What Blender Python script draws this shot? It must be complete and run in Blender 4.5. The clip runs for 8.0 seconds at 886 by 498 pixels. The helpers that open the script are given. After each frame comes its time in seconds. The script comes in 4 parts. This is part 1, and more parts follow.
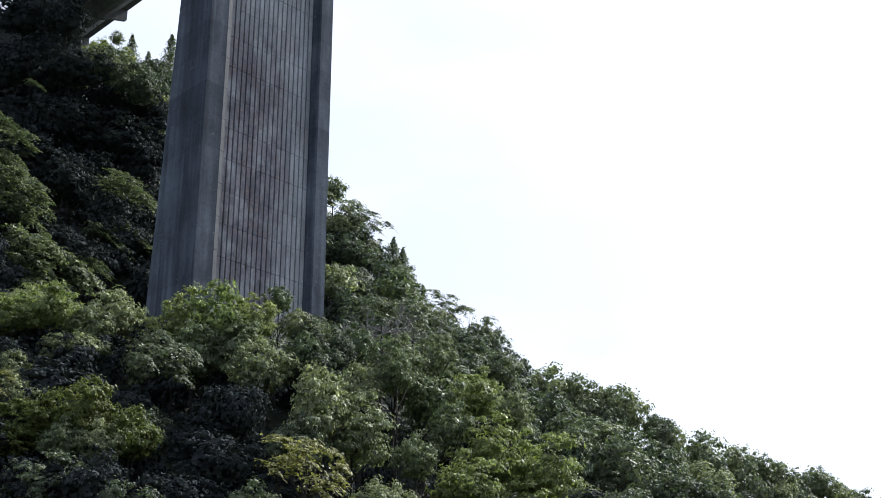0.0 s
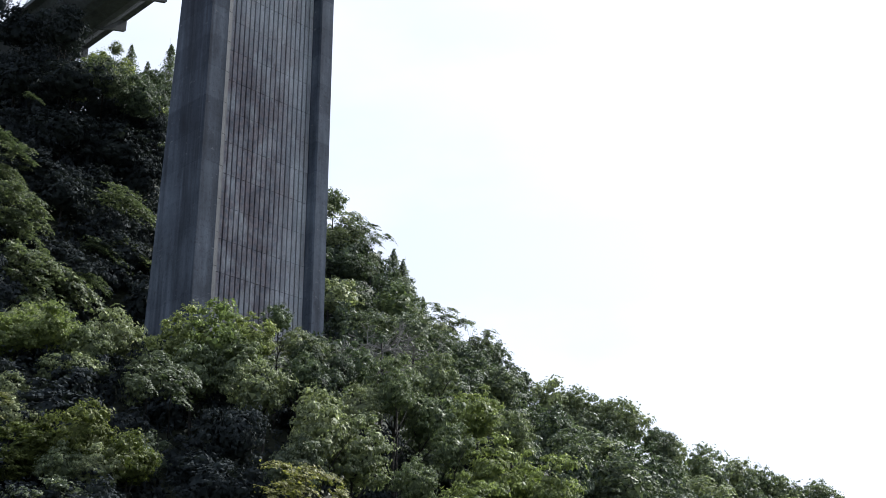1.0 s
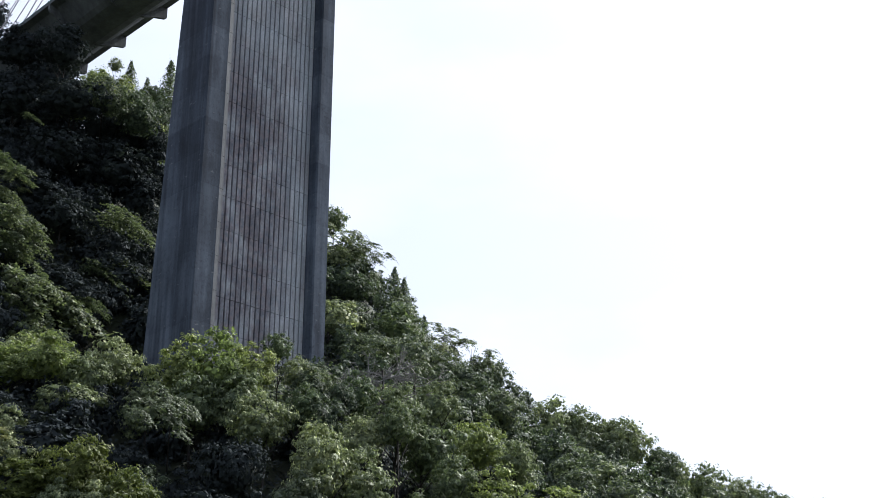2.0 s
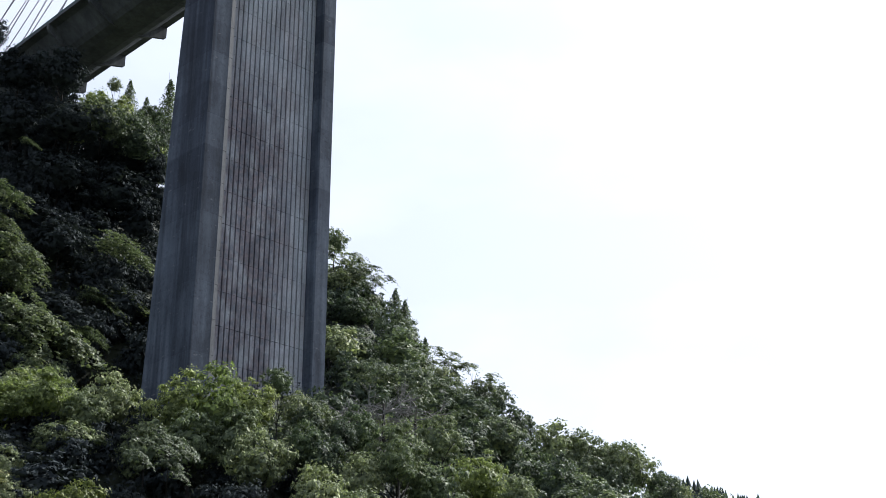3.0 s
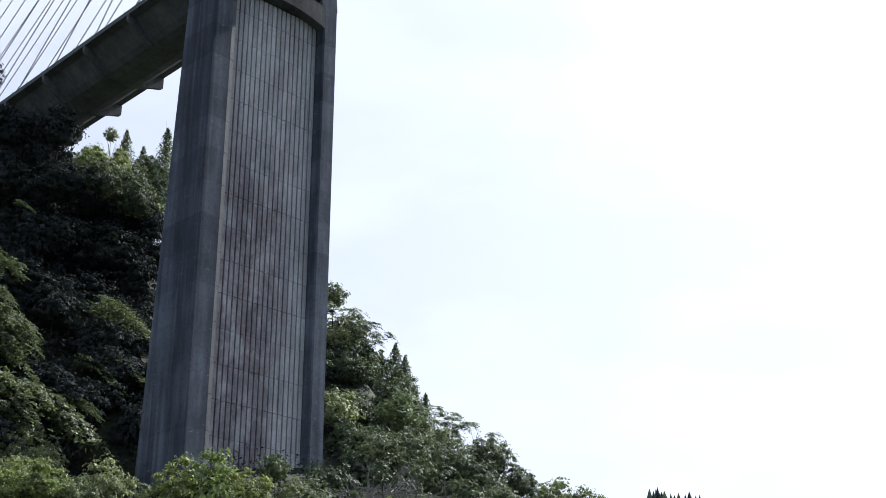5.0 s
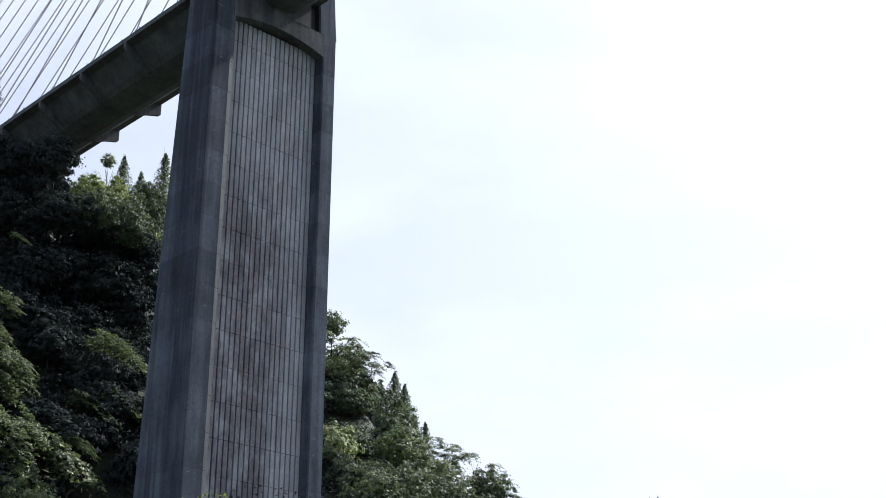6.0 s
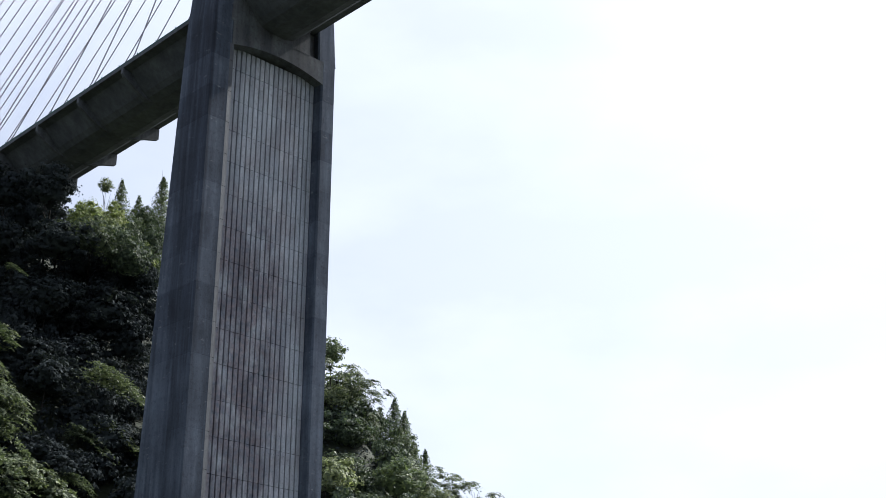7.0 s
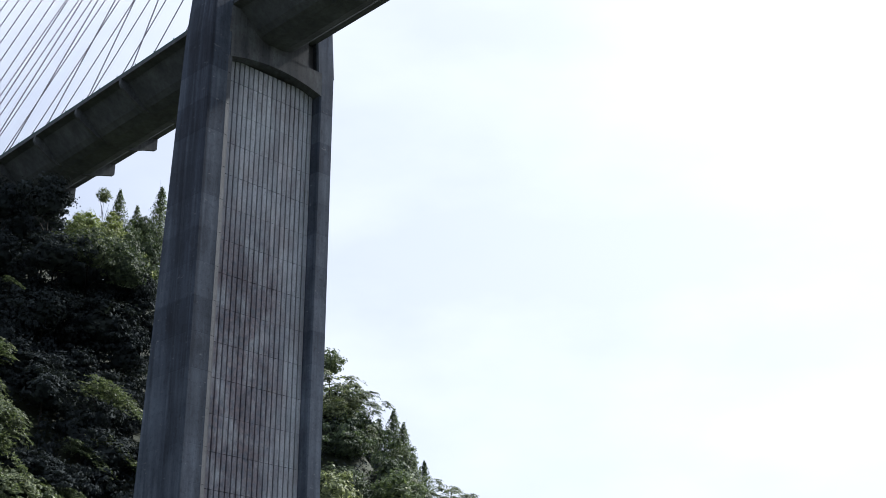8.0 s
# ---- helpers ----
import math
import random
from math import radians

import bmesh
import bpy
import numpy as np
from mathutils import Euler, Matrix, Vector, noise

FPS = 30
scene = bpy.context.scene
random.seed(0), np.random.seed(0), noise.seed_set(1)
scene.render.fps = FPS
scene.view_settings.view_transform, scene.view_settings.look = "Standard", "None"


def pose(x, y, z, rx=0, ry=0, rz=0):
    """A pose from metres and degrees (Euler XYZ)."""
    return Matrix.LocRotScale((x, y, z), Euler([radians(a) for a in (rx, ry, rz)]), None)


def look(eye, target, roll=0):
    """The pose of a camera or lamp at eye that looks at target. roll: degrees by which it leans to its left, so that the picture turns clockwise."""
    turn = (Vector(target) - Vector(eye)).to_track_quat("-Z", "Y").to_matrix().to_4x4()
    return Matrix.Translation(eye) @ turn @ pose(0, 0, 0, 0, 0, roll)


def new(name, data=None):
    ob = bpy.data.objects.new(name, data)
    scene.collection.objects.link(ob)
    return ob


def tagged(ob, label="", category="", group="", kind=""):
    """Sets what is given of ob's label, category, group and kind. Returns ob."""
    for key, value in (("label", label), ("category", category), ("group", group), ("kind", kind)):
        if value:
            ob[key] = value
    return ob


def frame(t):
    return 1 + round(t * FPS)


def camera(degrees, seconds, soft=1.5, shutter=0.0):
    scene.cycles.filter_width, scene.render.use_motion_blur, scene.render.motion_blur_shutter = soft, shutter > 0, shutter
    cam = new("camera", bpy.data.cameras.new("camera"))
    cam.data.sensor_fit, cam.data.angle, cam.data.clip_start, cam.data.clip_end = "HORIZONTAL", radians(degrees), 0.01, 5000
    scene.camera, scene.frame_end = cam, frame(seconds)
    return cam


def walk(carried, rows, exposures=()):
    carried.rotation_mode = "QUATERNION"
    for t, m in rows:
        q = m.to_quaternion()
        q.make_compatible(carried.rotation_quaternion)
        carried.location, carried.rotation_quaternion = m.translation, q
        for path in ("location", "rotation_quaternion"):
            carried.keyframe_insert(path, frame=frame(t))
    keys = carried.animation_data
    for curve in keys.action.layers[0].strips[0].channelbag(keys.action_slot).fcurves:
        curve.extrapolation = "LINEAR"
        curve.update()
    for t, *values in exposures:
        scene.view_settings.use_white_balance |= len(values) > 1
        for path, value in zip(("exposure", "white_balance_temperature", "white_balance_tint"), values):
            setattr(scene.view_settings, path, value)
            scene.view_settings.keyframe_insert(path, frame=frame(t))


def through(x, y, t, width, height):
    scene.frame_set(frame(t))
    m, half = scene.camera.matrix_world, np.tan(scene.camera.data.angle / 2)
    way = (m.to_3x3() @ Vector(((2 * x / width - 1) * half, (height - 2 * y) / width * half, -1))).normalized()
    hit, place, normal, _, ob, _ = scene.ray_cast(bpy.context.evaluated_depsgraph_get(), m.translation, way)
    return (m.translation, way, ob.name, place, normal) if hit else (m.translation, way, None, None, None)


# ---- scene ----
# ------------------------------------------------------------------ camera
LENS = 35.49
EYE = 30.0
cam = camera(LENS, 8.0, soft=0.7)
# seconds, x, y, rise, yaw (to the left), pitch (up), roll
ROWS = [
    (0.0, 0.001, 0.001, 0.000, 0.375, 22.498, -0.232),
    (0.5, -0.031, 0.063, 0.817, 0.376, 22.489, -0.202),
    (1.0, -0.061, 0.070, 1.885, 0.368, 22.486, -0.177),
    (1.5, -0.110, 0.077, 3.237, 0.375, 22.473, -0.160),
    (3.0, -0.180, 0.093, 8.041, 0.433, 22.430, -0.116),
    (3.5, -0.194, 0.088, 10.001, 0.439, 22.406, -0.102),
    (4.0, -0.171, 0.000, 11.989, 0.453, 22.399, -0.099),
    (4.5, -0.159, -0.111, 13.929, 0.467, 22.408, -0.098),
    (6.0, -0.087, -0.253, 19.839, 0.480, 22.438, -0.077),
    (6.5, -0.073, -0.232, 21.826, 0.483, 22.447, -0.083),
    (7.0, -0.074, -0.219, 23.490, 0.485, 22.461, -0.089),
    (7.5, -0.034, -0.196, 24.167, 0.488, 22.471, -0.095),
    (8.0, 0.045, -0.171, 25.000, 0.487, 22.478, -0.085),
]


def drone(x, y, rise, yaw, pitch, roll):
    eye = Vector((x, y, EYE + rise))
    a, b = radians(yaw), radians(pitch)
    way = Vector((-math.sin(a) * math.cos(b), math.cos(a) * math.cos(b), math.sin(b)))
    return look(eye, eye + way, roll)


walk(cam, [(t, drone(*row)) for t, *row in ROWS], [(0.0, 1.12, 5900, 10), (4.0, 1.05, 5900, 10), (8.0, 0.98, 5900, 10)])

# ------------------------------------------------------------------ light
SUN_AZ, SUN_EL = radians(45.5), radians(45.0)   # azimuth to the right of +y
world = bpy.data.worlds.new("sky")
scene.world = world
world.use_nodes = True
wt = world.node_tree
wt.nodes.clear()
w_out = wt.nodes.new("ShaderNodeOutputWorld")
w_bg = wt.nodes.new("ShaderNodeBackground")
w_sky = wt.nodes.new("ShaderNodeTexSky")
w_sky.sky_type = "NISHITA"
w_sky.sun_disc = False
w_sky.sun_elevation, w_sky.sun_rotation = SUN_EL, SUN_AZ
w_sky.air_density, w_sky.dust_density = 1.0, 3.0
w_co = wt.nodes.new("ShaderNodeTexCoord")
w_map = wt.nodes.new("ShaderNodeMapping")
w_map.inputs["Scale"].default_value = (1.0, 1.0, 2.2)
w_noise = wt.nodes.new("ShaderNodeTexNoise")
w_noise.inputs["Scale"].default_value = 2.3
w_noise.inputs["Detail"].default_value = 5.0
w_ramp = wt.nodes.new("ShaderNodeValToRGB")
w_ramp.color_ramp.elements[0].position, w_ramp.color_ramp.elements[1].position = 0.30, 0.72
w_ramp.color_ramp.elements[0].color = (0.42, 0.42, 0.42, 1)
w_ramp.color_ramp.elements[1].color = (0.80, 0.80, 0.80, 1)
w_mix = wt.nodes.new("ShaderNodeMixRGB")
w_tone = wt.nodes.new("ShaderNodeValToRGB")      # grey-lilac undersides, white tops
w_tone.color_ramp.elements[0].position, w_tone.color_ramp.elements[1].position = 0.40, 0.66
w_tone.color_ramp.elements[0].color = (5.9, 6.1, 6.95, 1)
w_tone.color_ramp.elements[1].color = (7.8, 7.95, 8.6, 1)
w_cloud = wt.nodes.new("ShaderNodeTexNoise")
w_cloud.inputs["Scale"].default_value = 4.2
w_cloud.inputs["Detail"].default_value = 7.0
wt.links.new(w_co.outputs["Generated"], w_map.inputs["Vector"])
wt.links.new(w_map.outputs[0], w_noise.inputs["Vector"])
wt.links.new(w_noise.outputs["Fac"], w_ramp.inputs[0])
wt.links.new(w_map.outputs[0], w_cloud.inputs["Vector"])
wt.links.new(w_cloud.outputs["Fac"], w_tone.inputs[0])
wt.links.new(w_tone.outputs[0], w_mix.inputs[2])
wt.links.new(w_ramp.outputs[0], w_mix.inputs[0])
wt.links.new(w_sky.outputs[0], w_mix.inputs[1])
w_dot = wt.nodes.new("ShaderNodeVectorMath")
w_dot.operation = "DOT_PRODUCT"
w_dot.inputs[1].default_value = (math.sin(SUN_AZ) * math.cos(SUN_EL), math.cos(SUN_AZ) * math.cos(SUN_EL), math.sin(SUN_EL))
w_near = wt.nodes.new("ShaderNodeMapRange")
w_near.interpolation_type = "SMOOTHSTEP"
w_near.inputs["From Min"].default_value, w_near.inputs["From Max"].default_value = 0.05, 1.0
w_glow = wt.nodes.new("ShaderNodeMixRGB")
w_glow.blend_type = "ADD"
w_glow.inputs[2].default_value = (3.7, 3.65, 3.55, 1)
wt.links.new(w_co.outputs["Generated"], w_dot.inputs[0])
wt.links.new(w_dot.outputs["Value"], w_near.inputs["Value"])
wt.links.new(w_near.outputs["Result"], w_glow.inputs[0])
wt.links.new(w_mix.outputs[0], w_glow.inputs[1])
wt.links.new(w_glow.outputs[0], w_bg.inputs["Color"])
w_bg.inputs["Strength"].default_value = 0.055
wt.links.new(w_bg.outputs[0], w_out.inputs["Surface"])

sun_data = bpy.data.lights.new("sun", "SUN")
sun_data.energy, sun_data.angle, sun_data.color = 5.0, radians(1.5), (1.0, 0.95, 0.86)
sun = new("sun", sun_data)
sun_way = Vector((math.sin(SUN_AZ) * math.cos(SUN_EL), math.cos(SUN_AZ) * math.cos(SUN_EL), math.sin(SUN_EL)))
sun.matrix_world = look(sun_way * 400, (0, 0, 0))


# ------------------------------------------------------------------ materials
def material(name, rough=0.8):
    m = bpy.data.materials.new(name)
    m.use_nodes = True
    b = m.node_tree.nodes["Principled BSDF"]
    b.inputs["Roughness"].default_value = rough
    return m, m.node_tree.nodes, m.node_tree.links, b


def mapped_noise(n, l, scale, detail=4.0, stretch=(1, 1, 1), rough=0.55):
    co = n.new("ShaderNodeNewGeometry")
    mp = n.new("ShaderNodeMapping")
    mp.inputs["Scale"].default_value = stretch
    no = n.new("ShaderNodeTexNoise")
    no.inputs["Scale"].default_value, no.inputs["Detail"].default_value = scale, detail
    no.inputs["Roughness"].default_value = rough
    l.new(co.outputs["Position"], mp.inputs["Vector"])
    l.new(mp.outputs[0], no.inputs["Vector"])
    return no.outputs["Fac"]


def ramp(n, l, fac, stops):
    r = n.new("ShaderNodeValToRGB")
    e = r.color_ramp.elements
    while len(e) < len(stops):
        e.new(0.5)
    for k, (p, c) in enumerate(stops):
        e[k].position, e[k].color = p, (*c, 1)
    l.new(fac, r.inputs[0])
    return r.outputs[0]


def mix(n, l, kind, fac, a, b):
    m = n.new("ShaderNodeMixRGB")
    m.blend_type = kind
    for k, v in enumerate((fac, a, b)):
        if isinstance(v, (int, float)):
            m.inputs[k].default_value = v
        elif isinstance(v, tuple):
            m.inputs[k].default_value = (*v, 1)
        else:
            l.new(v, m.inputs[k])
    return m.outputs[0]


def bump(n, l, b, height, strength, dist):
    bp = n.new("ShaderNodeBump")
    bp.inputs["Strength"].default_value, bp.inputs["Distance"].default_value = strength, dist
    l.new(height, bp.inputs["Height"])
    l.new(bp.outputs[0], b.inputs["Normal"])


def concrete(name, low, high, streak=0.6, warm=0.0, vary=False, blotch=0.5, grime=0.0, pours=0.0, runoff=False, algae=0.0):
    """Weathered concrete: cloudy grey, dark algae blotches, rain streaks running down, fine pores."""
    m, n, l, b = material(name, 0.85)
    cloud = mapped_noise(n, l, 0.35, 5.0, (1, 1, 0.6))
    col = ramp(n, l, cloud, [(0.3, low), (0.72, high)])
    runs = mapped_noise(n, l, 1.0, 4.0, (1.6, 1.6, 0.05))
    col = mix(n, l, "MULTIPLY", streak, col, ramp(n, l, runs, [(0.36, (0.42, 0.43, 0.45)), (0.6, (1, 1, 1))]))
    wide = mapped_noise(n, l, 0.30, 5.0, (1.2, 1.2, 0.12), 0.6)
    col = mix(n, l, "MULTIPLY", streak, col, ramp(n, l, wide, [(0.38, (0.45, 0.46, 0.50)), (0.58, (1, 1, 1))]))
    patch = mapped_noise(n, l, 0.30, 6.0, (1.1, 1.1, 0.40), 0.7)
    col = mix(n, l, "MULTIPLY", blotch, col, ramp(n, l, patch, [(0.42, (0.48, 0.48, 0.52)), (0.53, (1, 1, 1))]))
    fine = mapped_noise(n, l, 9.0, 5.0)
    col = mix(n, l, "MULTIPLY", 0.4, col, ramp(n, l, fine, [(0.3, (0.55, 0.55, 0.56)), (0.65, (1, 1, 1))]))
    specks = mapped_noise(n, l, 2.6, 6.0, (1, 1, 1), 0.75)
    col = mix(n, l, "MULTIPLY", blotch, col, ramp(n, l, specks, [(0.36, (0.42, 0.38, 0.40)), (0.48, (1, 1, 1))]))
    if grime:      # soot and algae runs in broad vertical bands
        bands = mapped_noise(n, l, 0.5, 3.0, (1.0, 1.0, 0.03), 0.5)
        col = mix(n, l, "MULTIPLY", grime, col, ramp(n, l, bands, [(0.42, (0.38, 0.40, 0.45)), (0.62, (1.12, 1.12, 1.12))]))
    if pours:      # every pour dried to a tone of its own, and scrapes left pale flecks
        geo, cut, seed, cell = n.new("ShaderNodeNewGeometry"), n.new("ShaderNodeSeparateXYZ"), n.new("ShaderNodeMath"), n.new("ShaderNodeTexWhiteNoise")
        seed.operation, cell.noise_dimensions = "FLOOR", "1D"
        part = n.new("ShaderNodeMapRange")
        part.clamp = False
        part.inputs["From Min"].default_value, part.inputs["From Max"].default_value = LIFT0, LIFT0 + LIFT
        l.new(geo.outputs["Position"], cut.inputs[0])
        l.new(cut.outputs["Z"], part.inputs["Value"])
        l.new(part.outputs["Result"], seed.inputs[0])
        l.new(seed.outputs[0], cell.inputs["W"])
        col = mix(n, l, "MULTIPLY", pours, col, ramp(n, l, cell.outputs["Value"], [(0.0, (0.58, 0.60, 0.65)), (1.0, (1.16, 1.15, 1.13))]))
        flecks = mapped_noise(n, l, 0.9, 5.0, (1, 1, 3.2), 0.7)
        col = mix(n, l, "MIX", ramp(n, l, flecks, [(0.635, (0, 0, 0)), (0.70, (0.50, 0.50, 0.50))]), col, (0.42, 0.43, 0.45))
    if runoff:     # water stain running down the flank from the tower leg
        co, axes = n.new("ShaderNodeTexCoord"), n.new("ShaderNodeSeparateXYZ")
        l.new(co.outputs["Object"], axes.inputs[0])
        mask = mapped_noise(n, l, 0.55, 4.0, (1.5, 1.5, 0.05), 0.6)
        mask = ramp(n, l, mask, [(0.22, (0, 0, 0)), (0.46, (1, 1, 1))])
        for axis, a0, a1 in (("X", -8.3, -8.6), ("Y", 6.4, 3.6), ("Z", 66.0, 118.0)):
            fade = n.new("ShaderNodeMapRange")
            fade.inputs["From Min"].default_value, fade.inputs["From Max"].default_value = a0, a1
            l.new(axes.outputs[axis], fade.inputs["Value"])
            mask = mix(n, l, "MULTIPLY", 1.0, mask, fade.outputs["Result"])
        col = mix(n, l, "MULTIPLY", mask, col, (0.30, 0.32, 0.37))
    if algae:      # dark reddish growth on the lower middle of the ribbed face
        geo, along, up = n.new("ShaderNodeNewGeometry"), n.new("ShaderNodeVectorMath"), n.new("ShaderNodeSeparateXYZ")
        along.operation = "DOT_PRODUCT"
        along.inputs[1].default_value = (0.698, 0.716, 0.0)
        l.new(geo.outputs["Position"], along.inputs[0])
        l.new(geo.outputs["Position"], up.inputs[0])
        mask = mapped_noise(n, l, 0.42, 6.0, (1, 1, 0.5), 0.68)
        mask = ramp(n, l, mask, [(0.36, (0.15, 0.15, 0.15)), (0.54, (1, 1, 1))])
        for value, a0, a1 in ((along.outputs["Value"], 91.5, 85.5), (along.outputs["Value"], 77.4, 79.6), (up.outputs["Z"], 124.0, 108.0)):
            fade = n.new("ShaderNodeMapRange")
            fade.interpolation_type = "SMOOTHSTEP"
            fade.inputs["From Min"].default_value, fade.inputs["From Max"].default_value = a0, a1
            l.new(value, fade.inputs["Value"])
            mask = mix(n, l, "MULTIPLY", 1.0, mask, fade.outputs["Result"])
        growth = ramp(n, l, mapped_noise(n, l, 1.7, 5.0), [(0.35, (0.24, 0.25, 0.30)), (0.60, (0.48, 0.38, 0.38))])
        col = mix(n, l, "MIX", mask, col, mix(n, l, "MULTIPLY", algae, col, growth))
    if warm:
        rust = mapped_noise(n, l, 0.28, 5.0, (1, 1, 0.8), 0.65)
        col = mix(n, l, "MULTIPLY", warm, col, ramp(n, l, rust, [(0.46, (1, 1, 1)), (0.62, (0.66, 0.50, 0.46))]))
    if vary:
        oi = n.new("ShaderNodeObjectInfo")
        col = mix(n, l, "MULTIPLY", 1.0, col, ramp(n, l, oi.outputs["Random"], [(0.0, (0.84, 0.84, 0.85)), (1.0, (1.06, 1.05, 1.04))]))
    l.new(col, b.inputs["Base Color"])
    bump(n, l, b, fine, 0.4, 0.03)
    return m


def leaf_material(name, dark, light, through=0.4, rough=0.52, shine=0.3, vary=1.0):
    """Leaves: the tint varies from tree to tree and leaf to leaf, the brightest painted as sun glints, and light shines
    through.
    """
    m, n, l, b = material(name, rough)
    oi, geo = n.new("ShaderNodeObjectInfo"), n.new("ShaderNodeNewGeometry")
    col = ramp(n, l, oi.outputs["Random"], [(0.0, dark), (1.0, light)])
    # tone per leaf; its bright end imitates leaves glinting in the sun
    col = mix(n, l, "MULTIPLY", vary, col, ramp(n, l, geo.outputs["Random Per Island"], [(0.0, (0.50, 0.56, 0.56)), (0.65, (1.02, 1.04, 1.02)), (1.0, (1.95, 1.92, 1.65))]))
    l.new(col, b.inputs["Base Color"])
    b.inputs["Specular IOR Level"].default_value = shine
    tr = n.new("ShaderNodeBsdfTranslucent")
    l.new(mix(n, l, "MULTIPLY", 1.0, col, (1.4, 1.55, 0.95)), tr.inputs["Color"])
    ms = n.new("ShaderNodeMixShader")
    ms.inputs[0].default_value = through
    l.new(b.outputs[0], ms.inputs[1])
    l.new(tr.outputs[0], ms.inputs[2])
    l.new(ms.outputs[0], n["Material Output"].inputs["Surface"])
    return m


LIFT0, LIFT = 54.8, 3.85       # lowest joint and height of the concrete pours
CONCRETE = concrete("pier_concrete", (0.124, 0.149, 0.192), (0.230, 0.268, 0.334), 0.6, grime=0.3, pours=0.8, runoff=True)
PANEL = concrete("panel_concrete", (0.58, 0.61, 0.65), (0.74, 0.775, 0.82), 0.26, 0.32, True, 0.30, algae=0.85)
HEAD = concrete("head_concrete", (0.14, 0.155, 0.165), (0.25, 0.258, 0.262), 0.45, 0.3, blotch=0.6)
ARRIS = concrete("arris_concrete", (0.115, 0.126, 0.143), (0.175, 0.185, 0.20), 0.4, 0.2, blotch=0.5)
GROOVE = concrete("groove_concrete", (0.10, 0.10, 0.10), (0.16, 0.15, 0.15), 0.5)
GIRDER = concrete("girder_concrete", (0.108, 0.116, 0.124), (0.170, 0.178, 0.186), 0.35, blotch=0.25)
RIB = concrete("rib_concrete", (0.13, 0.138, 0.145), (0.20, 0.207, 0.212), 0.4)
STEEL, _n, _l, _b = material("rail_paint", 0.5)
_b.inputs["Base Color"].default_value = (0.05, 0.13, 0.12, 1)
CABLE, _n, _l, _b = material("cable_sheath", 0.45)
_l.new(ramp(_n, _l, mapped_noise(_n, _l, 3.0), [(0.3, (0.40, 0.36, 0.43)), (0.7, (0.54, 0.49, 0.57))]), _b.inputs["Base Color"])
ASPHALT, _n, _l, _b = material("asphalt", 0.9)
_l.new(ramp(_n, _l, mapped_noise(_n, _l, 6.0), [(0.3, (0.04, 0.04, 0.04)), (0.7, (0.07, 0.07, 0.07))]), _b.inputs["Base Color"])
# near-black bluish leaves: the shade of the wall and gaps is in the colour
LEAF_SHADED = leaf_material("leaf_shaded", (0.036, 0.043, 0.048), (0.056, 0.066, 0.068), 0.06, 0.8, 0.03, 0.35)
LEAF_DARK = leaf_material("leaf_dark", (0.078, 0.098, 0.070), (0.138, 0.158, 0.108), 0.16, 0.6, 0.12)
LEAF_MID = leaf_material("leaf_mid", (0.105, 0.134, 0.080), (0.262, 0.280, 0.170), 0.17, 0.6, 0.12)
LEAF_SPRAY = leaf_material("leaf_spray", (0.092, 0.112, 0.070), (0.152, 0.170, 0.106), 0.20, 0.55, 0.15)
LEAF_LIGHT = leaf_material("leaf_light", (0.165, 0.198, 0.086), (0.255, 0.272, 0.118), 0.26, 0.55, 0.15)
LEAF_OLIVE = leaf_material("leaf_olive", (0.092, 0.112, 0.038), (0.140, 0.155, 0.054), 0.24, 0.55, 0.12)
LEAF_GOLD = leaf_material("leaf_gold", (0.150, 0.155, 0.055), (0.185, 0.178, 0.060), 0.28, 0.55, 0.15)
LEAF_CONIFER = leaf_material("leaf_conifer", (0.066, 0.086, 0.056), (0.105, 0.124, 0.076), 0.32, 0.6, 0.12)
# pale blue-grey: the haze of distance is mixed into this leaf colour
LEAF_FAR_HAZE = leaf_material("leaf_far_haze", (0.085, 0.104, 0.108), (0.108, 0.122, 0.124), 0.5, 0.6, 0.2)
BARK, _n, _l, _b = material("bark", 0.9)
_l.new(ramp(_n, _l, mapped_noise(_n, _l, 4.0, 5.0, (1, 1, 0.3)), [(0.3, (0.018, 0.016, 0.014)), (0.7, (0.040, 0.035, 0.031))]), _b.inputs["Base Color"])
TWIG, _n, _l, _b = material("twig", 0.85)
_l.new(ramp(_n, _l, mapped_noise(_n, _l, 5.0), [(0.3, (0.14, 0.135, 0.13)), (0.7, (0.27, 0.262, 0.25))]), _b.inputs["Base Color"])
SOIL, _n, _l, _b = material("forest_floor", 0.95)
_f = mapped_noise(_n, _l, 0.25, 6.0)
_l.new(mix(_n, _l, "MULTIPLY", 0.7, ramp(_n, _l, _f, [(0.35, (0.014, 0.020, 0.010)), (0.6, (0.028, 0.035, 0.016)), (0.75, (0.045, 0.04, 0.028))]),
           ramp(_n, _l, mapped_noise(_n, _l, 3.0, 4.0), [(0.3, (0.5, 0.5, 0.5)), (0.7, (1, 1, 1))])), _b.inputs["Base Color"])
bump(_n, _l, _b, _f, 0.6, 0.5)


# ------------------------------------------------------------------ small tools
def mesh_object(name, verts, faces, mat, parent=None, label="", matrix=None, smooth=False):
    me = bpy.data.meshes.new(name)
    me.from_pydata([tuple(v) for v in verts], [], [tuple(f) for f in faces])
    me.materials.append(mat)
    if smooth:
        me.shade_smooth()
    me.update()
    return placed(name, me, parent, label, matrix)


def placed(name, me, parent=None, label="", matrix=None):
    ob = new(name, me)
    if parent:
        ob.parent = parent
    if matrix:
        ob.matrix_local = matrix
    return tagged(ob, label)


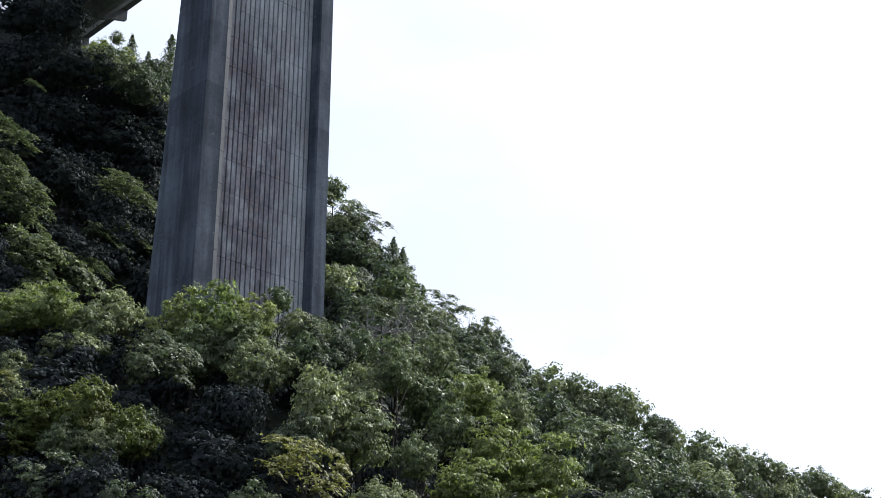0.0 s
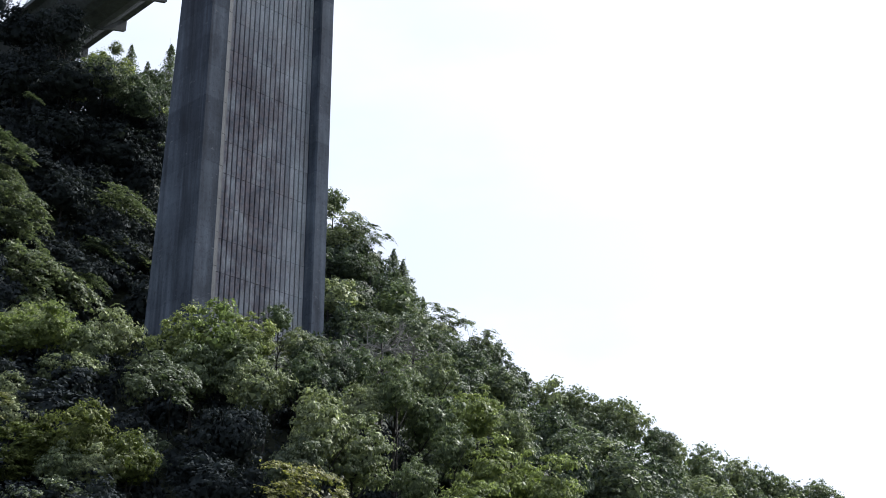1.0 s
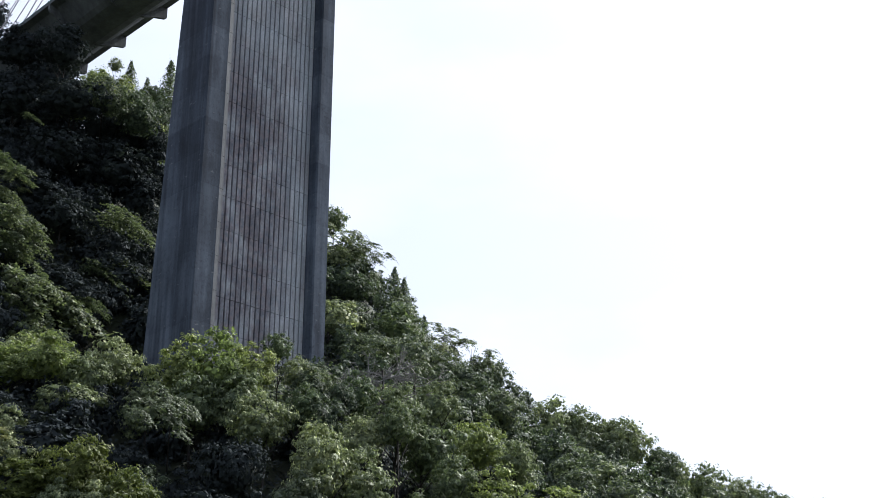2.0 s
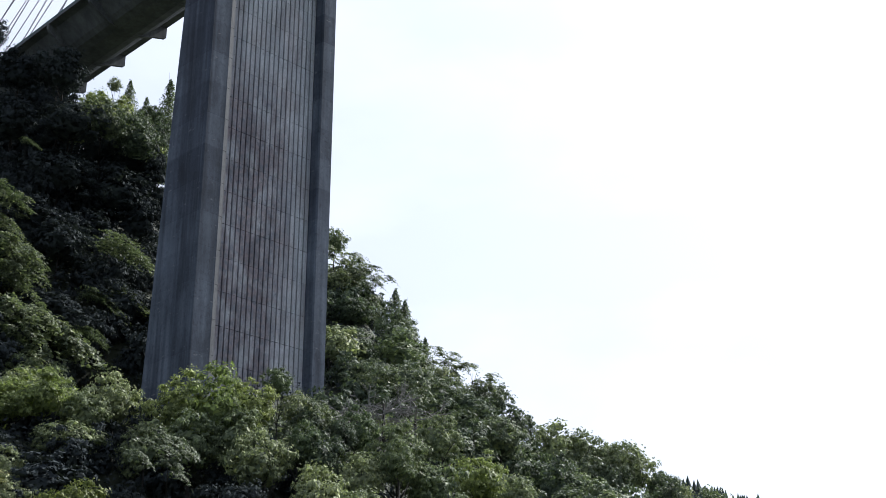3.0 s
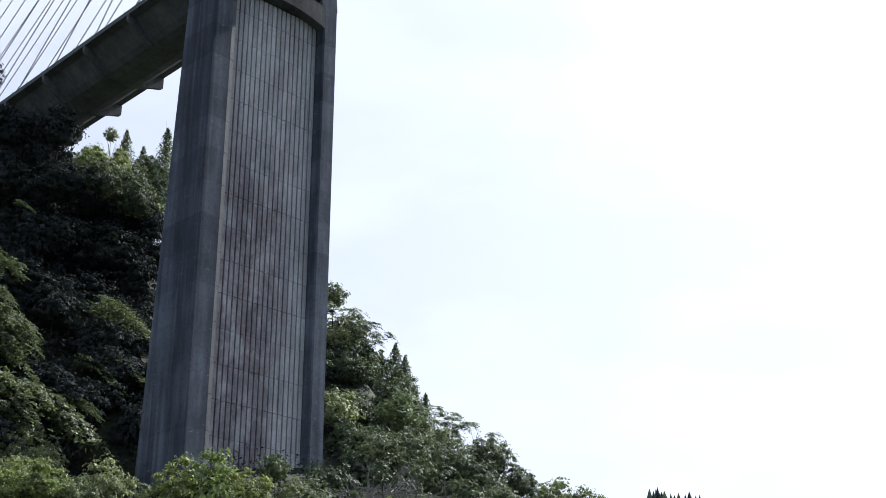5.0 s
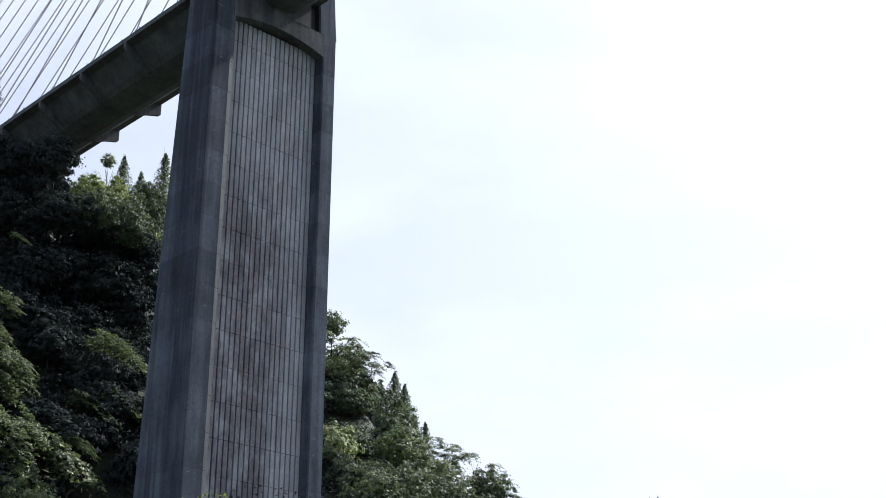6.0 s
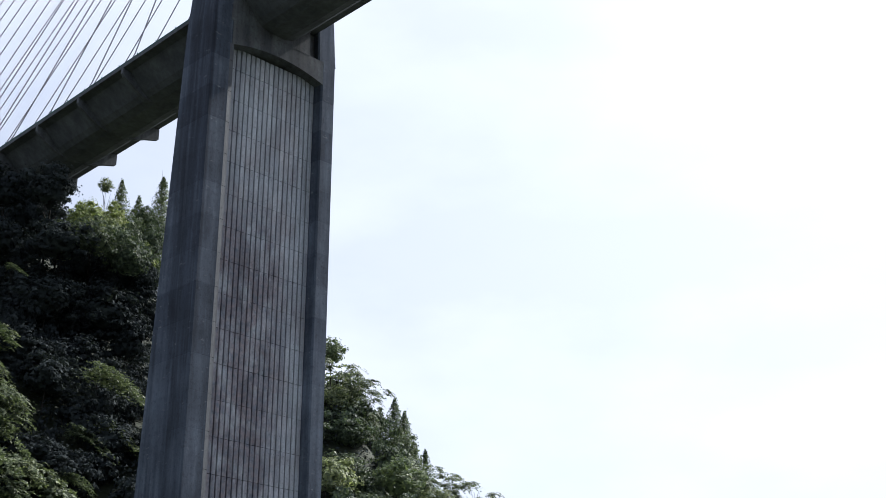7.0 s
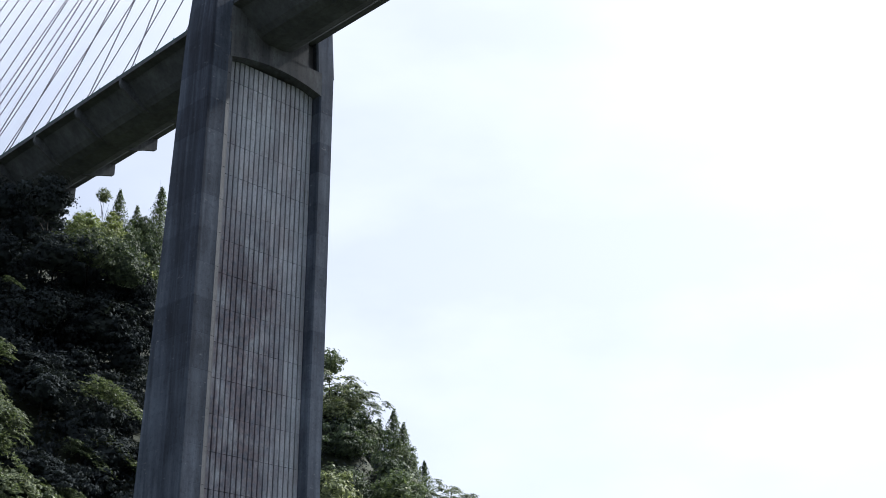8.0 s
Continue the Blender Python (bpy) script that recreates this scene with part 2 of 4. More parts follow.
def box_data(u0, u1, v0, v1, z0, z1):
    vs = [(u, v, z) for z in (z0, z1) for v in (v0, v1) for u in (u0, u1)]
    return vs, [(0, 2, 3, 1), (4, 5, 7, 6), (0, 1, 5, 4), (2, 6, 7, 3), (0, 4, 6, 2), (1, 3, 7, 5)]


def loft(rings, close=True):
    """Verts and faces through rings of equal length, closed round, with end caps."""
    n = len(rings[0])
    vs = [p for r in rings for p in r]
    fs = [(a * n + k, a * n + (k + 1) % n, (a + 1) * n + (k + 1) % n, (a + 1) * n + k) for a in range(len(rings) - 1) for k in range(n)]
    if close:
        fs += [tuple(reversed(range(n))), tuple((len(rings) - 1) * n + k for k in range(n))]
    return vs, fs


def tube(points, radii, sides=6):
    rings = []
    for k, p in enumerate(points):
        p = Vector(p)
        way = (Vector(points[min(k + 1, len(points) - 1)]) - Vector(points[max(k - 1, 0)])).normalized()
        side = way.orthogonal().normalized()
        other = way.cross(side)
        rings.append([p + radii[k] * (math.cos(a) * side + math.sin(a) * other) for a in np.linspace(0, 2 * math.pi, sides, endpoint=False)])
    return loft(rings)


def joined(*parts):
    vs, fs = [], []
    for v, f in parts:
        o = len(vs)
        vs += list(v)
        fs += [tuple(k + o for k in g) for g in f]
    return vs, fs


# ------------------------------------------------------------------ ground
def soft(x, k):
    """A smooth max(x, 0)."""
    return np.logaddexp(0, x / k) * k


def canopy(x, y):
    """Height of the tree tops over the near hillside."""
    x, y = np.asarray(x, float), np.asarray(y, float)
    c = 74.5 + 0.62 * (y - 126) - 55 * np.tanh((x + 8) / 120)
    c = c - 0.42 * soft(114 - y, 4)
    c = c - 0.30 * soft(x + 2, 3)                                     # the spur falls away to the right
    c = c - 17 * np.exp(-(((x + 37) / 8) ** 2) - ((y - 130) / 10) ** 2)    # gully
    c = c + 9 / (1 + np.exp(np.clip((x + 44) / 3, -50, 50))) / (1 + np.exp(np.clip(-(y - 143) / 3, -50, 50)))
    c = c + 9 * np.exp(-(((x + 14) / 9) ** 2) - ((y - 170) / 8) ** 2)
    top = 73 + 21 * np.exp(-np.maximum(x, -25) / 22) - 0.25 * soft(x - 50, 5)
    c = top - soft(top - c, 3)
    crest = 183 + 0.25 * soft(x - 15, 5) + 1.4 * soft(-30 - x, 4)
    return c - 1.5 * soft(y - crest, 4)


def ground_height(x, y):
    x, y = np.asarray(x, float), np.asarray(y, float)
    near = soft(canopy(x, y) - 9.5, 3)
    v = -0.716 * (x + 20.4) + 0.698 * (y - 138.4)
    other = 1.15 * soft(-205 - v, 8)
    other = 154 * np.tanh(other / 110)
    back = 210 * np.tanh(soft(v - 135, 10) / 200)
    far = 179.8 * np.exp(-((y - 690) / 130) ** 2) * (1 - 0.05 * np.tanh((x - 130) / 30)) - 0.25 * soft(x - 168, 8)
    wild = 220 * (1 - np.exp(-(np.maximum(np.hypot(x, y) - 900, 0) / 900) ** 2)) * (0.7 + 0.3 * np.sin(x / 310 + 1) * np.cos(y / 270))
    return np.maximum.reduce([near, other, back, far, 0.0 * x]) + wild


def spread(a, b, step, far):
    inner = np.arange(a, b + step / 2, step)
    grow = []
    d, p = step, 0.0
    while p < far:
        d *= 1.28
        p += d
        grow.append(p)
    grow = np.array(grow)
    return np.concatenate([(a - grow)[::-1], inner, b + grow])


gx, gy = spread(-140, 120, 2.5, 4200), spread(30, 260, 2.5, 4200)
GX, GY = np.meshgrid(gx, gy)
GZ = ground_height(GX, GY)
GZ = GZ + np.vectorize(lambda a, b: 0.7 * noise.noise(Vector((a / 6, b / 6, 0))))(GX, GY)
nx = len(gx)
g_faces = [(j * nx + i, j * nx + i + 1, (j + 1) * nx + i + 1, (j + 1) * nx + i) for j in range(len(gy) - 1) for i in range(nx - 1)]
ground = mesh_object("ground", np.stack([GX.ravel(), GY.ravel(), GZ.ravel()], -1).tolist(), g_faces, SOIL, smooth=True)
tagged(ground, "steep wooded valley side with dark leafy forest floor", "ground", kind="structure")

# ------------------------------------------------------------------ bridge
# local axes: u across the road, v along it away from the valley, z up
E1, E2 = Vector((0.698, 0.716, 0)), Vector((-0.716, 0.698, 0))
BASE = Vector((-20.406, 138.351, 0))
BRIDGE = Matrix(((E1.x, E2.x, 0, BASE.x), (E1.y, E2.y, 0, BASE.y), (0, 0, 1, 0), (0, 0, 0, 1)))
bridge = new("bridge")
bridge.matrix_world = BRIDGE
tagged(bridge, "tall grey concrete cable-stayed road bridge crossing a wooded valley", "bridge")

HALF, HALF_R, REC_L, REC_R, REC_D = 8.85, 9.10, -5.87, 6.93, 1.98
PIER_TOP, ARCH = 137.0, 134.0


def pier_back(z):
    return 7.95 - 0.055 * (z - 85)


def pier_ring(z, inset=0.0):
    b, i = pier_back(z), inset
    c, e = 0.17, 0.58      # eased outer edge, splayed inner edge of the recess
    pts = [(-HALF + i, 0.10), (-HALF + i + 0.08, i), (REC_L - e - i, i), (REC_L - i, c), (REC_L - i, REC_D + i), (REC_R + i, REC_D + i), (REC_R + i, c), (REC_R + c + i, i),
           (HALF_R - i - 0.25, i), (HALF_R - i, 0.30), (HALF_R - i, b - i), (-HALF + i, b - i)]
    return [(u, v, z) for u, v in pts]


def build_pier():
    lifts = [LIFT0 + LIFT * k for k in range(40) if LIFT0 + LIFT * k < PIER_TOP - 1]
    rings = [pier_ring(LIFT0 - 8)]
    for z in lifts:
        rings += [pier_ring(z - 0.035), pier_ring(z - 0.02, 0.007), pier_ring(z + 0.02, 0.007), pier_ring(z + 0.035)]
    rings.append(pier_ring(PIER_TOP))
    pier = mesh_object("pier", *loft(rings), CONCRETE, bridge, "dark weathered concrete pier shaft with a recessed ribbed face")
    # pale splayed arris beside the recess
    for k in range(len(lifts) - 1):
        z0, z1 = lifts[k] + 0.02, min(lifts[k + 1] - 0.02, ARCH)
        if z1 - z0 > 0.5 and z0 > 64:
            arris = [[(REC_L - 0.57, -0.004, z), (REC_L - 0.004, 0.09, z), (REC_L - 0.004, 0.23, z), (REC_L - 0.57, 0.14, z)] for z in (z0, z1)]
            mesh_object("arris_strip", *loft(arris), ARRIS, pier)
    # arched head of the recess
    arc = [(u, ARCH + 0.95 * (1 - ((u - (REC_L + REC_R) / 2) / ((REC_R - REC_L) / 2)) ** 2)) for u in np.linspace(REC_L - 0.3, REC_R + 0.3, 25)]
    outline = arc + [(REC_R + 0.3, PIER_TOP - 0.004), (REC_L - 0.3, PIER_TOP - 0.004)]
    head = loft([[(u, v, z) for u, z in outline] for v in (0.012, REC_D + 0.2)])
    mesh_object("arch_head", *head, HEAD, pier, "lighter grey concrete arch over the recess")
    # wall under the deck between the legs, with a slot beside each leg
    wall = joined(box_data(-6.5, 4.9, 0.006, pier_back(PIER_TOP) - 0.3, PIER_TOP, 140.5), box_data(-6.6, 6.6, 0.8, pier_back(PIER_TOP) - 0.3, PIER_TOP, 140.5))
    mesh_object("deck_seat", *wall, HEAD, bridge)
    for s in (-1, 1):
        rings = []
        for z in (PIER_TOP, 146.0, 160.0, 175.0, 190.0, 205.0):
            lean = 0.075 * (z - PIER_TOP)
            b = pier_back(PIER_TOP) - 0.012 * (z - PIER_TOP)
            o, n_ = s * ((HALF if s < 0 else HALF_R) - lean), s * (6.35 - lean * 0.75)
            u0, u1 = min(o, n_), max(o, n_)
            rings.append([(u0, 0.15, z), (u0 + 0.2, 0, z), (u1 - 0.2, 0, z), (u1, 0.15, z), (u1, b, z), (u0, b, z)])
        mesh_object("tower_leg", *loft(rings), CONCRETE, bridge, "tapering concrete tower leg above the deck")
    return pier


pier = build_pier()


def deck_z(v):
    return 140.75 - 0.027 * v


def build_deck(v0=-420.0, v1=180.0):
    stations = [v0, -200, -120, -80, -40, 0, 40, 80, v1]
    hull = [(5.2, -0.12), (3.0, -2.35), (2.3, -2.85), (1.2, -3.20), (-1.2, -3.20), (-2.3, -2.85), (-3.0, -2.35), (-5.2, -0.12)]
    mesh_object("girder", *loft([[(u, v, deck_z(v) + z) for u, z in hull] for v in stations]), GIRDER, bridge, "dark concrete box girder with a rounded underside", smooth=False)
    slab = [(6.2, 0.42), (6.2, -0.02), (5.9, -0.06), (3.2, -0.55), (-3.2, -0.55), (-5.9, -0.06), (-6.2, -0.02), (-6.2, 0.42)]
    mesh_object("deck_slab", *loft([[(u, v, deck_z(v) + z) for u, z in slab] for v in stations]), GIRDER, bridge)
    road = [(5.3, 0.5), (5.3, 0.424), (-5.3, 0.424), (-5.3, 0.5)]
    mesh_object("road_surface", *loft([[(u, v, deck_z(v) + z) for u, z in road] for v in stations]), ASPHALT, bridge)
    # cross brackets under the slab
    shape = [(1.6, -3.12), (2.6, -2.95), (4.3, -2.25), (6.05, -1.75), (6.2, -1.60), (6.2, -0.03), (4.0, -0.40), (-4.0, -0.40), (-6.2, -0.03), (-6.2, -0.75), (-5.9, -1.15),
             (-4.3, -2.15), (-2.8, -2.92), (-1.6, -3.12), (-0.6, -3.22), (0.6, -3.22)]
    me = None
    for k in range(-10, 12):
        v = 23.0 + 10.2 * k
        if abs(v - 3.5) < 18:
            continue
        at = Matrix.Translation((0, v, deck_z(v)))
        if me is None:
            rib = mesh_object("cross_rib", *loft([[(u, d, z) for u, z in shape] for d in (-0.22, 0.22)]), RIB, bridge, matrix=at)
            me = rib.data
        else:
            placed("cross_rib", me, bridge, matrix=at)
    # edge rails: a pipe on short posts along each edge
    for s in (-1, 1):
        vs = [-60 + 4.0 * k for k in range(46)]
        mesh_object("edge_rail", *tube([(s * 6.1, v, deck_z(v) + 0.62) for v in vs], [0.09] * len(vs)), STEEL, bridge, "dark green painted steel edge rail")
        me = None
        for v in vs[::1]:
            if -2 < v < 8:
                continue
            at = Matrix.Translation((s * 6.1, v, deck_z(v) + 0.4))
            if me is None:
                me = mesh_object("rail_post", *joined(box_data(-0.04, 0.04, -0.04, 0.04, 0, 0.52), box_data(-0.09, 0.09, -0.09, 0.09, 0, 0.05)), STEEL, bridge, matrix=at).data
            else:
                placed("rail_post", me, bridge, matrix=at)
    # stay cables from the edges to the legs
    for s in (-1, 1):
        for k in range(12):
            v = 21.2 + 10.0 * k
            top = 172 + 2.6 * k
            lean = 0.075 * (top - PIER_TOP)
            a, b = Vector((s * 6.0, v, deck_z(v) + 0.3)), Vector((s * (7.5 - lean * 0.9), 4.5 - 0.012 * (top - PIER_TOP), top))
            c = mesh_object("stay_cable", *tube([a, a + (b - a) * 0.02, a + (b - a) * 0.021, b], [0.15, 0.15, 0.08, 0.08], 8), CABLE, bridge, "grey sheathed steel stay cable")


build_deck()

# ------------------------------------------------------------------ trees
rng = np.random.default_rng(7)


def leaf_shapes(centres, normals, length, width, r):
    """Pointed leaves that lie about across the given normals."""
    n = len(centres)
    t = np.cross(normals, r.normal(size=(n, 3)))
    t /= np.linalg.norm(t, axis=1)[:, None] + 1e-9
    t[:, 2] -= 0.25
    t /= np.linalg.norm(t, axis=1)[:, None]
    s = np.cross(normals, t)
    s /= np.linalg.norm(s, axis=1)[:, None] + 1e-9
    ln = length * r.uniform(0.6, 1.3, n)[:, None]
    wd = width * r.uniform(0.6, 1.3, n)[:, None]
    return np.stack([centres - t * ln * 0.4 + s * wd * 0.55, centres + t * ln * 0.6, centres - t * ln * 0.4 - s * wd * 0.55], 1).reshape(-1, 3)


def leaf_mesh(name, verts, mat):
    me = bpy.data.meshes.new(name)
    n = len(verts) // 3
    me.vertices.add(len(verts))
    me.vertices.foreach_set("co", np.asarray(verts, np.float32).ravel())
    me.loops.add(3 * n)
    me.loops.foreach_set("vertex_index", np.arange(3 * n, dtype=np.int32))
    me.polygons.add(n)
    me.polygons.foreach_set("loop_start", np.arange(0, 3 * n, 3, dtype=np.int32))
    me.update(calc_edges=True)
    me.materials.append(mat)
    return me


def sprigs(points, ways, normals, length, leaf, count, r):
    """Leafy twigs: leaves in two rows along each twig, all lying in about one plane."""
    n = len(points)
    ways = ways - (ways * normals).sum(1)[:, None] * normals
    ways /= np.linalg.norm(ways, axis=1)[:, None] + 1e-9
    sides = np.cross(normals, ways)
    out = []
    size = r.uniform(0.7, 1.3, n)[:, None]
    for k in range(count):
        f = (k + 0.5) / count
        s = 1 if k % 2 else -1
        way = ways * 0.5 + sides * s * 0.7 + r.normal(size=(n, 3)) * 0.42
        way /= np.linalg.norm(way, axis=1)[:, None]
        nr = normals + r.normal(size=(n, 3)) * 0.26
        cross = np.cross(nr, way)
        cross /= np.linalg.norm(cross, axis=1)[:, None] + 1e-9
        base = points + ways * (f - 0.5) * length * size - normals * (f ** 2) * length * 0.15
        ln = leaf * size * r.uniform(0.75, 1.25, (n, 1)) * (1.1 - 0.4 * f)
        w = ln * 0.46
        tip = base + way * ln - normals * ln * 0.15
        out.append(np.stack([base + cross * w, tip, base - cross * w], 1))
    return np.concatenate(out).reshape(-1, 3)


def broad_crown(seed, leaves=10800, tufts=30, dome=0.78, leaf=0.043, mat=None, core=500, twig=0.060, per=8, inner=60, span=1.58, tight=False):
    """A crown about 1 in radius: domed tufts of leafy twigs round an uneven outline, with shaded gaps between."""
    r = np.random.default_rng(seed)
    ka, kb, kc = r.uniform(0, 6.28, 3)
    out = []
    for k in range(tufts):
        up = 1 - span * (k + 0.5) / tufts + r.uniform(-0.08, 0.08)
        az = 2.4 * k + r.uniform(-0.5, 0.5)
        flat_r = math.sqrt(max(0.02, 1 - min(abs(up), 1) ** 2))
        swell = 1 + 0.13 * math.sin(2 * az + ka) + 0.10 * math.sin(3 * az + kb + 3 * up) + 0.08 * math.sin(5 * up + kc)
        c = np.array([math.cos(az) * flat_r, math.sin(az) * flat_r, up]) * (r.uniform(0.60, 0.74) if tight else r.uniform(0.46, 0.80 - 0.15 * max(up, 0))) * swell
        c[:2] *= 1 + 0.55 * min(up, 0)
        size = (0.17 + 0.23 * r.random() ** 1.3) * (0.84 if tight else 1)
        n = max(6, int(leaves / per / tufts * (size / 0.29) ** 2))
        d = r.normal(size=(n, 3))
        d[:, 2] = np.abs(d[:, 2]) - 0.25
        d /= np.linalg.norm(d, axis=1)[:, None]
        out_way = c / (np.linalg.norm(c) + 1e-6)
        knobs = r.normal(size=(7, 3))
        knobs[:, 2] = np.abs(knobs[:, 2])
        knobs /= np.linalg.norm(knobs, axis=1)[:, None]
        near = (d @ knobs.T).max(1)
        wob = 0.80 + 0.28 * np.clip((near - 0.70) / 0.30, 0, 1) ** 0.7
        depth = 1 - 0.28 * r.random((n, 1)) ** 2
        shape = np.array([1, 1, dome])
        p = c + d * shape * size * wob[:, None] * depth
        nr = d * 0.60 + out_way * 0.75 + np.array([0, 0, 0.30]) + r.normal(size=(n, 3)) * 0.22
        nr /= np.linalg.norm(nr, axis=1)[:, None]
        way = d * 0.4 + out_way * 0.3 + r.normal(size=(n, 3)) * 1.2
        out.append(sprigs(p, way, nr, twig, leaf, per, r))
        # shaded older leaves inside the tuft
        e = r.normal(size=(inner, 3))
        e[:, 2] = np.abs(e[:, 2]) - 0.3
        e /= np.linalg.norm(e, axis=1)[:, None]
        out.append(leaf_shapes(c + e * shape * size * r.uniform(0.30, 0.54, (inner, 1)), e + r.normal(size=(inner, 3)) * 0.25, size * 0.30, size * 0.28, r))
    n = core
    d = r.normal(size=(n, 3))
    d /= np.linalg.norm(d, axis=1)[:, None]
    out.append(leaf_shapes(d * r.uniform(0.22, 0.52, (n, 1)), d, 0.15, 0.13, r))
    return leaf_mesh("crown", np.concatenate(out), mat)


def tiered_crown(seed, plates=10, leaf=0.034, mat=None):
    """A crown about 1 in radius of flat tiers: each a thin ragged plate of drooping leafy fingers, with shade between."""
    r = np.random.default_rng(seed)
    out = []
    for k in range(plates):
        f = (k + 0.5) / plates
        az = 2.4 * k + r.uniform(-0.5, 0.5)
        up = 0.85 - 1.5 * f
        rho = (0.08 + 0.62 * math.sqrt(max(0.0, 1 - up * up))) * r.uniform(0.55, 1.1)
        c = np.array([math.cos(az) * rho, math.sin(az) * rho, up])
        wide = r.uniform(0.34, 0.58)
        tilt = r.normal(size=2) * 0.22
        for j in range(15):
            a = az + r.uniform(-1, 1) * 2.2
            reach = wide * r.uniform(0.45, 1.3) * (1.0 if abs(a - az) < 1.2 else 0.6)
            n = 9
            q = (np.arange(n) + r.random(n)) / n
            way = np.array([math.cos(a), math.sin(a), 0.0])
            side = np.array([-math.sin(a), math.cos(a), 0.0])
            p = c + way * (q * reach)[:, None] + side * (r.normal(size=n) * 0.035)[:, None]
            p[:, 2] += (p[:, :2] - c[:2]) @ tilt + r.normal() * 0.05 + 0.16 * q - 0.75 * reach * q ** 2 + r.normal(size=n) * 0.02
            nr = np.array([0, 0, 1.0]) + way * (0.9 * q - 0.1)[:, None] + r.normal(size=(n, 3)) * 0.24
            nr /= np.linalg.norm(nr, axis=1)[:, None]
            out.append(sprigs(p, way * 0.9 + side * r.normal() * 0.3 + r.normal(size=(n, 3)) * 0.35, nr, 0.10, leaf, 9, r))
        e = r.normal(size=(36, 3)) * np.array([0.45, 0.45, 0.12]) * wide
        e[:, 2] -= 0.14
        out.append(leaf_shapes(c + e, e + r.normal(size=(36, 3)) * 0.1, 0.09, 0.07, r))
    return leaf_mesh("crown", np.concatenate(out), mat)


def draped_crown(seed, strands=26, leaf=0.050, mat=None):
    """Boughs that hang out over the slope: ragged strands of leaves arching from -1 to 1 along x and falling to the right."""
    r = np.random.default_rng(seed)
    out = []
    for k in range(strands):
        s0 = r.uniform(0.0, 0.55)
        s1 = min(1.08, s0 + r.uniform(0.35, 0.75))
        off = np.array([r.normal() * 0.05, r.uniform(-0.55, 0.55), r.uniform(-0.30, 0.10)])
        n = int(22 * (s1 - s0) / 0.5)
        q = np.sort(r.uniform(s0, s1, n))
        p = np.stack([2 * q - 1, off[1] * (0.5 + q) + r.normal(size=n) * 0.05, 0.34 * np.sin(1.9 * q) - 1.22 * q ** 1.6 + off[2] + r.normal(size=n) * 0.035], -1)
        slope = np.stack([np.full(n, 2.0), np.zeros(n), 0.65 * np.cos(1.9 * q) - 1.95 * q ** 0.6], -1)
        slope /= np.linalg.norm(slope, axis=1)[:, None]
        nr = np.array([0.15, -0.10, 1.0]) + r.normal(size=(n, 3)) * 0.26
        nr /= np.linalg.norm(nr, axis=1)[:, None]
        fan = r.normal(size=n)[:, None] * np.array([0.0, 1.0, -0.25])
        out.append(sprigs(p, slope + fan * 0.55 + np.array([0, 0, -0.2]), nr, 0.13, leaf, 10, r))
        e = p[::2] + r.normal(size=(len(p[::2]), 3)) * 0.05 - np.array([0, 0, 0.10])
        out.append(leaf_shapes(e, r.normal(size=e.shape) + np.array([0, 0, 1.0]), 0.07, 0.06, r))
    return leaf_mesh("crown", np.concatenate(out), mat)


def conifer_crown(seed, leaves=9000, mat=None):
    """A narrow cedar crown of dense drooping boughs with upturned tips, 1 high from the origin."""
    r = np.random.default_rng(seed)
    boughs = 170
    out = []
    for k in range(boughs):
        f = ((k + r.random()) / boughs) ** 1.25
        az = 2.4 * k + r.uniform(-0.4, 0.4)
        reach = (0.26 * (1 - f) ** 0.88 + 0.010) * r.uniform(0.78, 1.15)
        n = max(8, int(leaves / boughs * (0.35 + 1.3 * (1 - f))))
        q = r.random(n) ** 0.6
        side = r.normal(size=n) * reach * 0.20 * (0.4 + q)
        rise = -0.20 * q + 0.16 * q ** 3
        p = np.stack([math.cos(az) * q * reach - math.sin(az) * side, math.sin(az) * q * reach + math.cos(az) * side,
                      0.03 + 0.955 * f + rise * reach * 1.3 + r.normal(size=n) * 0.011], -1)
        nr = np.stack([np.full(n, math.cos(az)), np.full(n, math.sin(az)), np.full(n, 0.75)], -1) + r.normal(size=(n, 3)) * 0.4
        nr /= np.linalg.norm(nr, axis=1)[:, None]
        out.append(leaf_shapes(p, nr, 0.017, 0.010, r))
    return leaf_mesh("crown", np.concatenate(out), mat)


def trunk_mesh(seed):
    """A tapered trunk with limbs, 1 high from the origin."""
    r = np.random.default_rng(seed)
    bend = r.normal(size=2) * 0.05
    spine = [(bend[0] * math.sin(3 * f), bend[1] * math.sin(2.4 * f), f) for f in np.linspace(0, 1, 6)]
    parts = [tube(spine, [0.030, 0.024, 0.020, 0.016, 0.011, 0.006], 7)]
    for k in range(7):
        f = r.uniform(0.45, 0.9)
        az, ln = r.uniform(0, 6.28), r.uniform(0.18, 0.34)
        a = Vector((bend[0] * math.sin(3 * f), bend[1] * math.sin(2.4 * f), f))
        b = a + Vector((math.cos(az) * ln, math.sin(az) * ln, ln * r.uniform(0.4, 0.9)))
        parts.append(tube([a, (a + b) / 2 + Vector((0, 0, 0.02)), b], [0.010, 0.007, 0.003], 5))
    vs, fs = joined(*parts)
    me = bpy.data.meshes.new("trunk")
    me.from_pydata([tuple(v) for v in vs], [], fs)
    me.materials.append(BARK)
    me.shade_smooth()
    return me


